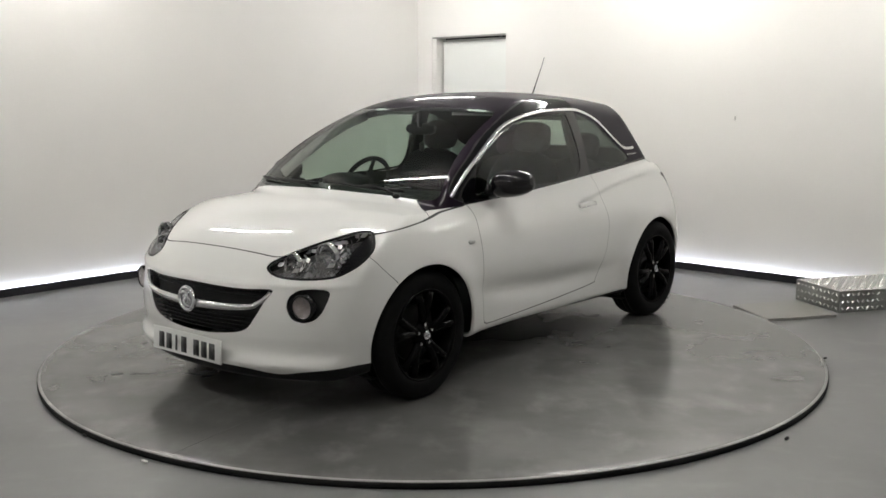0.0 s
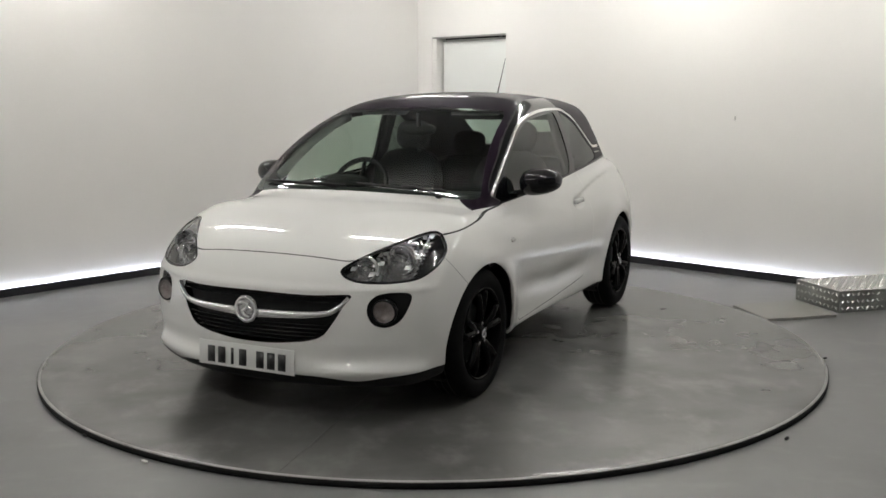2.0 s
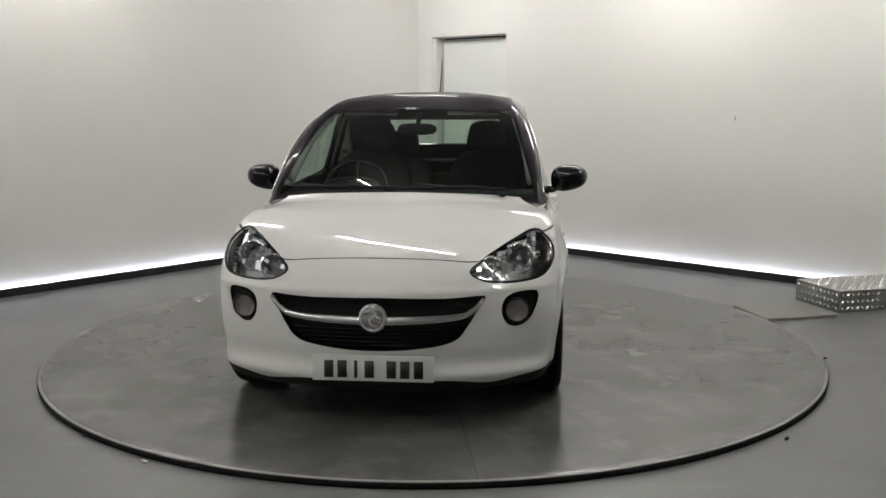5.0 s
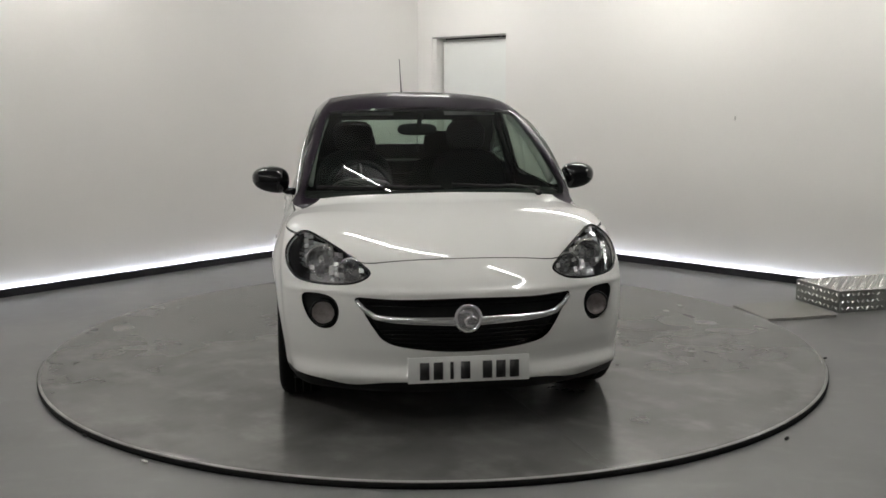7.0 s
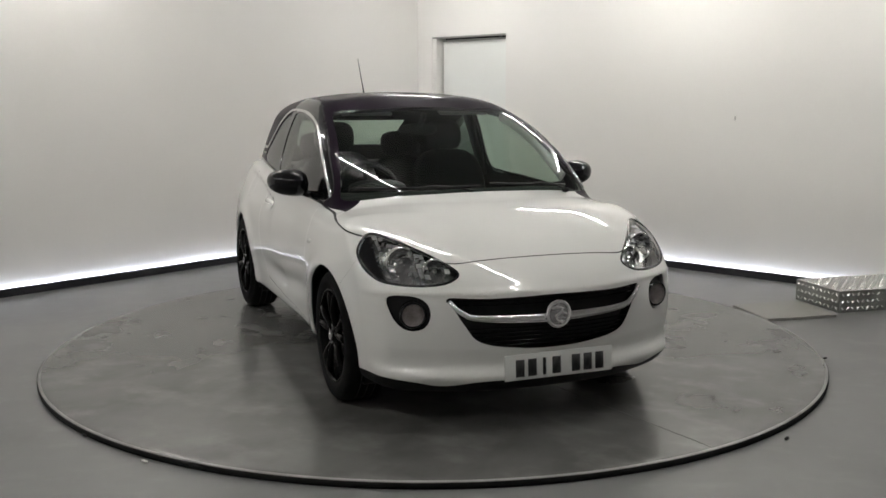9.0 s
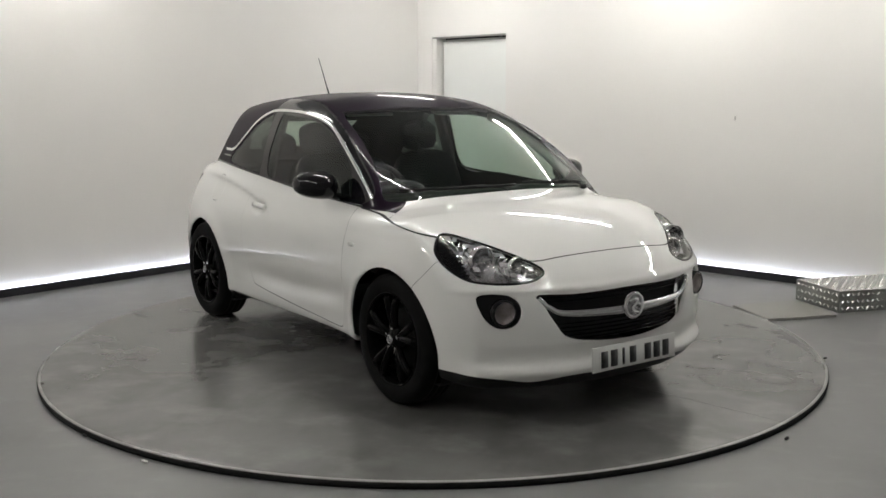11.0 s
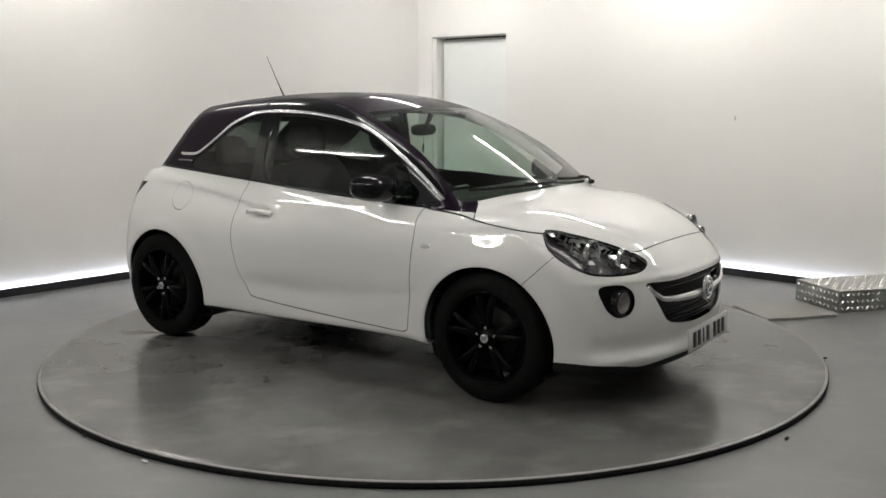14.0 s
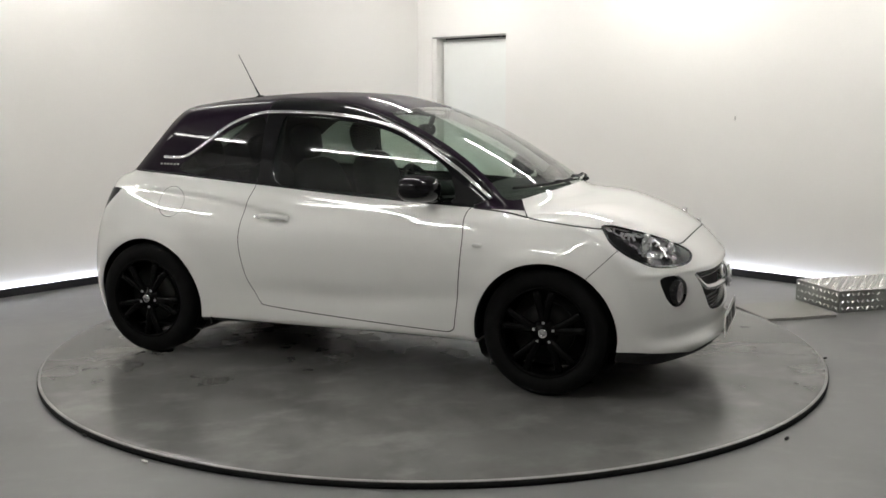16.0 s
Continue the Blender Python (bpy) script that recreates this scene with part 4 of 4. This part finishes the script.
for s in (1, -1):
    for ax in (AXLE, -AXLE):
        w = wheel(s)
        w.location = (ax, s * 0.706, 0.3125)
        if ax < 0:
            w.rotation_euler = (0, 0.5, 0)
        # arch lining
        bm = lathe([(0.360, s * 0.10), (0.364, s * 0.02), (0.366, -s * 0.22), (0.10, -s * 0.23)], 48)
        for v in [v for v in bm.verts if v.co.z < -0.16]:
            v.co.z = -0.16
        liner = part("arch_lining", bm, PLASTIC, car, "black wheel arch lining")
        liner.location = (ax + (0.0 if ax > 0 else 0.01), s * 0.640, 0.31)

# underbody
part("floor_pan", box(3.3, 1.05, 0.03, pose(0.05, 0, 0.19), 0.01), PLASTIC, car)
part("engine_tray", box(0.9, 1.1, 0.03, pose(1.30, 0, 0.20), 0.01), PLASTIC, car)
part("exhaust", rod(0.09, 0.09, (-1.45, 0.35, 0.24), (-1.45, -0.3, 0.24), 16), STEEL, car, "dull steel exhaust box")
for s in (1, -1):
    part("mud_flap", box(0.012, 0.12, 0.05, pose(-0.745, s * 0.72, 0.222), 0.004), PLASTIC, car)
    part("jacking_sill", box(1.35, 0.05, 0.04, pose(0.0, s * 0.58, 0.21), 0.01), PLASTIC, car)

# ---- aerial and wipers ----
ab = Vector((-0.872, 0, top_at(-0.872, 0)))
aerial = part("aerial", ellipsoid(0.036, 0.017, 0.013, Matrix.Translation(ab + Vector((0, 0, 0.004)))), GLOSS_BLACK, car, "black whip aerial on the roof")
part("rod", rod(0.0055, 0.0045, ab + Vector((-0.004, 0, 0.008)), ab + Vector((-0.038, 0, 0.066)), 10), PLASTIC, aerial)
part("whip", rod(0.0035, 0.0018, ab + Vector((-0.038, 0, 0.066)), ab + Vector((-0.148, 0, 0.262)), 8), PLASTIC, aerial)


def screen_at(y, z):
    return root(lambda x: skin_at(x, y, z), 1.35, 0.2)


for ya, yb, za, zb in ((0.52, 0.06, 0.958, 0.985), (0.0, -0.60, 0.975, 0.972)):
    pts = []
    for k in range(14):
        f = k / 13
        y, z = ya + (yb - ya) * f, za + (zb - za) * f
        x = screen_at(y, z)
        u = out_at((x, y, z))
        pts.append(Vector((x, y, z)) + u * 0.016)
    wiper = part("wiper_blade", sweep(pts, 0.014, 0.016, [(0.5, 0, 0.86)] * 14, n=6), PLASTIC, car, "black windscreen wiper")
    mid = pts[6] + Vector((0.004, 0, 0.008))
    start = Vector((1.085 - 0.2 * abs(ya) ** 2.2, ya * 0.98, 0.948))
    part("wiper_arm", sweep([start, start.lerp(mid, 0.3) + Vector((0.005, 0, 0.016)), start.lerp(mid, 0.7) + Vector((0, 0, 0.012)), mid], 0.018, 0.010, [(0.5, 0, 0.86)] * 4, n=6), PLASTIC, wiper)
    part("wiper_pivot", ellipsoid(0.020, 0.020, 0.014, Matrix.Translation(start)), PLASTIC, wiper)
scuttle = sweep([(1.080 - 0.215 * (abs(y) / 0.66) ** 2.2, y, 0.946 - 0.03 * (abs(y) / 0.66) ** 2.2) for y in np.linspace(-0.66, 0.66, 25)], 0.12, 0.02, [(0.35, 0, 0.94)] * 25, n=8)
part("scuttle_panel", scuttle, PLASTIC, car, "black scuttle panel below the windscreen")

# ---- cabin ----
dash = bmesh.new()
prof = ((0.98, 0.86), (0.90, 0.915), (0.72, 0.935), (0.56, 0.925), (0.47, 0.90), (0.44, 0.84), (0.46, 0.70), (0.52, 0.60), (0.98, 0.55))
rows = [[dash.verts.new((x - 0.05 * (abs(y) / 0.68) ** 2, y, z)) for x, z in prof] for y in np.linspace(-0.68, 0.68, 15)]
for a, b in zip(rows, rows[1:]):
    for k in range(len(prof) - 1):
        dash.faces.new((a[k], a[k + 1], b[k + 1], b[k]))
bmesh.ops.recalc_face_normals(dash, faces=dash.faces[:])
part("dashboard", dash, TRIM, car, "black dashboard")
part("instrument_hood", ellipsoid(0.10, 0.16, 0.055, pose(0.52, -0.36, 0.935), power=0.8), TRIM, car)
part("centre_screen", box(0.03, 0.20, 0.11, pose(0.455, 0.0, 0.88, 0, 12), 0.01), GLOSS_BLACK, car)
steer = Matrix.Translation((0.36, -0.36, 0.905)) @ pose(0, 0, 0, 0, 62) @ Matrix.Rotation(radians(90), 4, "X")
wheel_rim = part("steering_wheel", lathe([(0.178 + 0.015 * math.cos(k * math.pi / 5), 0.015 * math.sin(k * math.pi / 5)) for k in range(11)], 40, steer), TRIM, car, "black steering wheel")
part("wheel_boss", ellipsoid(0.065, 0.03, 0.055, steer, power=0.8), TRIM, wheel_rim)
for a in (0, 180, 270):
    part("wheel_spoke", rod(0.016, 0.012, steer @ Vector((0, 0, 0)), steer @ Vector((0.17 * math.cos(radians(a)), 0, 0.17 * math.sin(radians(a)))), 8), TRIM, wheel_rim)


def seat(x, y, rear=False):
    ob = new("seat")
    ob.parent = car
    ob.location = (x, y, 0.0)
    part("cushion", ellipsoid(0.27, 0.25, 0.10, pose(0.05, 0, 0.46, 0, -8), power=0.65), FABRIC, ob)
    part("backrest", ellipsoid(0.085, 0.245, 0.33, pose(-0.235, 0, 0.78, 0, -17), power=0.6), FABRIC, ob, "dark cloth backrest")
    rest = part("headrest", ellipsoid(0.055, 0.125, 0.095, pose(-0.375, 0, 1.185, 0, -12), power=0.65), FABRIC, ob)
    for d in (-0.05, 0.05):
        part("headrest_post", rod(0.006, 0.006, (-0.355, d, 1.05), (-0.375, d, 1.15), 8), CHROME, rest)
    return ob


seat(0.02, -0.36)
seat(0.02, 0.36)
for y in (-0.29, 0.29):
    ob = seat(-0.72, y)
    ob.scale = (0.9, 0.95, 0.93)
part("rear_shelf", box(0.30, 1.05, 0.02, pose(-1.33, 0, 0.96), 0.006), TRIM, car)
mirror = part("cabin_mirror", ellipsoid(0.018, 0.115, 0.034, pose(0.235, -0.02, 1.245, 0, -10), power=0.7), TRIM, car, "black cabin mirror with a hanging tag")
part("mirror_stem", rod(0.012, 0.016, (0.25, -0.015, 1.26), (0.275, 0, 1.335), 10), TRIM, mirror)
part("hanging_tag", box(0.004, 0.028, 0.05, pose(0.232, -0.02, 1.14, 0, 0, 25), 0.004), TRIM, mirror)
part("hanging_cord", rod(0.0015, 0.0015, (0.232, -0.02, 1.165), (0.235, -0.02, 1.215), 6), TRIM, mirror)
for s in (1, -1):
    pts = [(x - 0.040, s * (abs(side_at(x - 0.06, z)) - 0.075), z) for x, z in ((0.80, 0.99), (0.66, 1.09), (0.50, 1.19), (0.34, 1.27), (0.20, 1.315))]
    part("pillar_trim", sweep(pts, 0.06, 0.03, [(0.3, -s, 0)] * 5, n=8), PILLAR_TRIM, car, "pale grey pillar trim")
    part("belt_post", box(0.09, 0.03, 0.44, pose(-0.41, s * 0.615, 1.13, s * 17, 0, 0), 0.012), TRIM, car)
    part("sun_visor", box(0.13, 0.30, 0.016, pose(0.10, s * 0.30, 1.352, 0, 20), 0.006), PILLAR_TRIM, car)


# ---- tread plate step and cable cover beside the turntable ----
def tread_bars(length, depth, m, pitch=0.040):
    """Raised lozenges in alternating directions, one mesh."""
    verts, faces = [], []
    nx, ny = int(length / pitch), int(depth / pitch)
    for i in range(nx):
        for j in range(ny):
            x, y = (i + 0.5) * length / nx - length / 2, (j + 0.5) * depth / ny - depth / 2
            a = radians(45 if (i + j) % 2 else -45)
            c, s = math.cos(a), math.sin(a)
            k = len(verts)
            for u, v, h in ((-0.016, 0, 0.0), (0, -0.007, 0.0), (0.016, 0, 0.0), (0, 0.007, 0.0), (-0.008, 0, 0.0035), (0.008, 0, 0.0035)):
                verts.append(m @ Vector((x + u * c - v * s, y + u * s + v * c, h)))
            for f in ((0, 1, 4), (1, 5, 4), (1, 2, 5), (2, 3, 5), (3, 4, 5), (3, 0, 4)):
                faces.append([k + q for q in f])
    return verts, faces


def from_lists(name, verts, faces, mat, parent, label=""):
    me = bpy.data.meshes.new(name)
    me.from_pydata([tuple(v) for v in verts], [], faces)
    me.materials.append(mat)
    ob = new(name, me)
    ob.parent = parent
    if label:
        tagged(ob, label)
    return ob


step = new("step_box")
tagged(step, "silver tread plate step box on the grey floor", "step")
LX, LY, LZ = 0.86, 0.48, 0.150
step.matrix_world = Matrix.Translation((2.745, 0.750, FLOOR_Z)) @ Matrix.Rotation(radians(15), 4, "Z")
part("case", box(LX, LY, LZ, pose(LX / 2, LY / 2, LZ / 2), 0.004), TREAD, step, smooth=False)
v, f = tread_bars(LX - 0.02, LY - 0.02, pose(LX / 2, LY / 2, LZ))
tagged(from_lists("tread", v, f, TREAD_BAR, step), kind="stuff")
v, f = tread_bars(LX - 0.02, LZ - 0.01, pose(LX / 2, 0, LZ / 2, 90))
tagged(from_lists("tread", v, f, TREAD_BAR, step), kind="stuff")
v, f = tread_bars(LY - 0.02, LZ - 0.01, pose(0, LY / 2, LZ / 2, 90, 0, -90))
tagged(from_lists("tread", v, f, TREAD_BAR, step), kind="stuff")

cover = slab("cable_cover", [(2.174, 0.510), (2.683, 0.631), (2.599, 1.107), (2.085, 0.948)], FLOOR_Z, -0.012, STEEL, "flat dull metal cover plate between step and turntable", "cover plate", kind="")

# small dark rubber stop beside the disc
stop = new("rubber_stop")
tagged(stop, "small black rubber scrap on the grey floor", "scrap")
stop.location = (2.192, -0.405, FLOOR_Z)
part("scrap", box(0.022, 0.010, 0.010, pose(0, 0, 0.006, 0, 0, 20), 0.003), DIRT, stop)

# crumbs beside the deck
CRUMB = material("pale crumb", (0.6, 0.6, 0.56), 0.8)
for x, y, mat, word in ((1.497, -1.666, DIRT, "black"), (-1.511, -1.573, DIRT, "black"), (-1.163, -1.882, CRUMB, "pale")):
    crumb = new("crumb")
    tagged(crumb, "tiny " + word + " crumb of rubble on the grey floor", "crumb", "crumbs by the turntable")
    crumb.location = (x * 1.012, y * 1.012, FLOOR_Z)
    part("grain", ellipsoid(0.020, 0.008, 0.006, pose(0, 0, 0.005, 0, 0, 35 * x), 8, 6, 0.8), mat, crumb)

# one fine joint across the deck
part("joint", box(RADIUS * 2 - 0.04, 0.0025, 0.0012, Matrix.Rotation(radians(-119.3), 4, "Z")), JOINT, turntable, "fine faint deck joint")


# ---- what moves: the turntable turns, and the car stands on it ----
def motions():
    turn = [(0.0, -130.15), (0.5, -126.95), (1.0, -123.6), (1.5, -120.2), (2.0, -116.8), (2.5, -113.4), (3.0, -110.0), (3.5, -106.6), (4.0, -103.15),
            (4.5, -99.7), (5.0, -96.3), (5.5, -92.9), (6.0, -89.45), (6.5, -86.0), (7.0, -82.6), (7.5, -79.2), (8.0, -75.8), (8.5, -72.45), (9.0, -69.1),
            (9.5, -65.75), (10.0, -62.4), (10.5, -59.05), (11.0, -55.7), (11.5, -52.35), (12.0, -49.0), (12.5, -45.65), (13.0, -42.3), (13.5, -39.0),
            (14.0, -35.7), (14.5, -32.35), (15.0, -29.0), (15.5, -25.65), (16.0, -22.3)]
    walk(turntable, [(t, pose(0, 0, 0, 0, 0, a + 130.0)) for t, a in turn])
    walk(car, [(t, pose(0, 0, 0, 0, 0, a) @ pose(-0.236, -0.074, 0.0)) for t, a in turn])


motions()
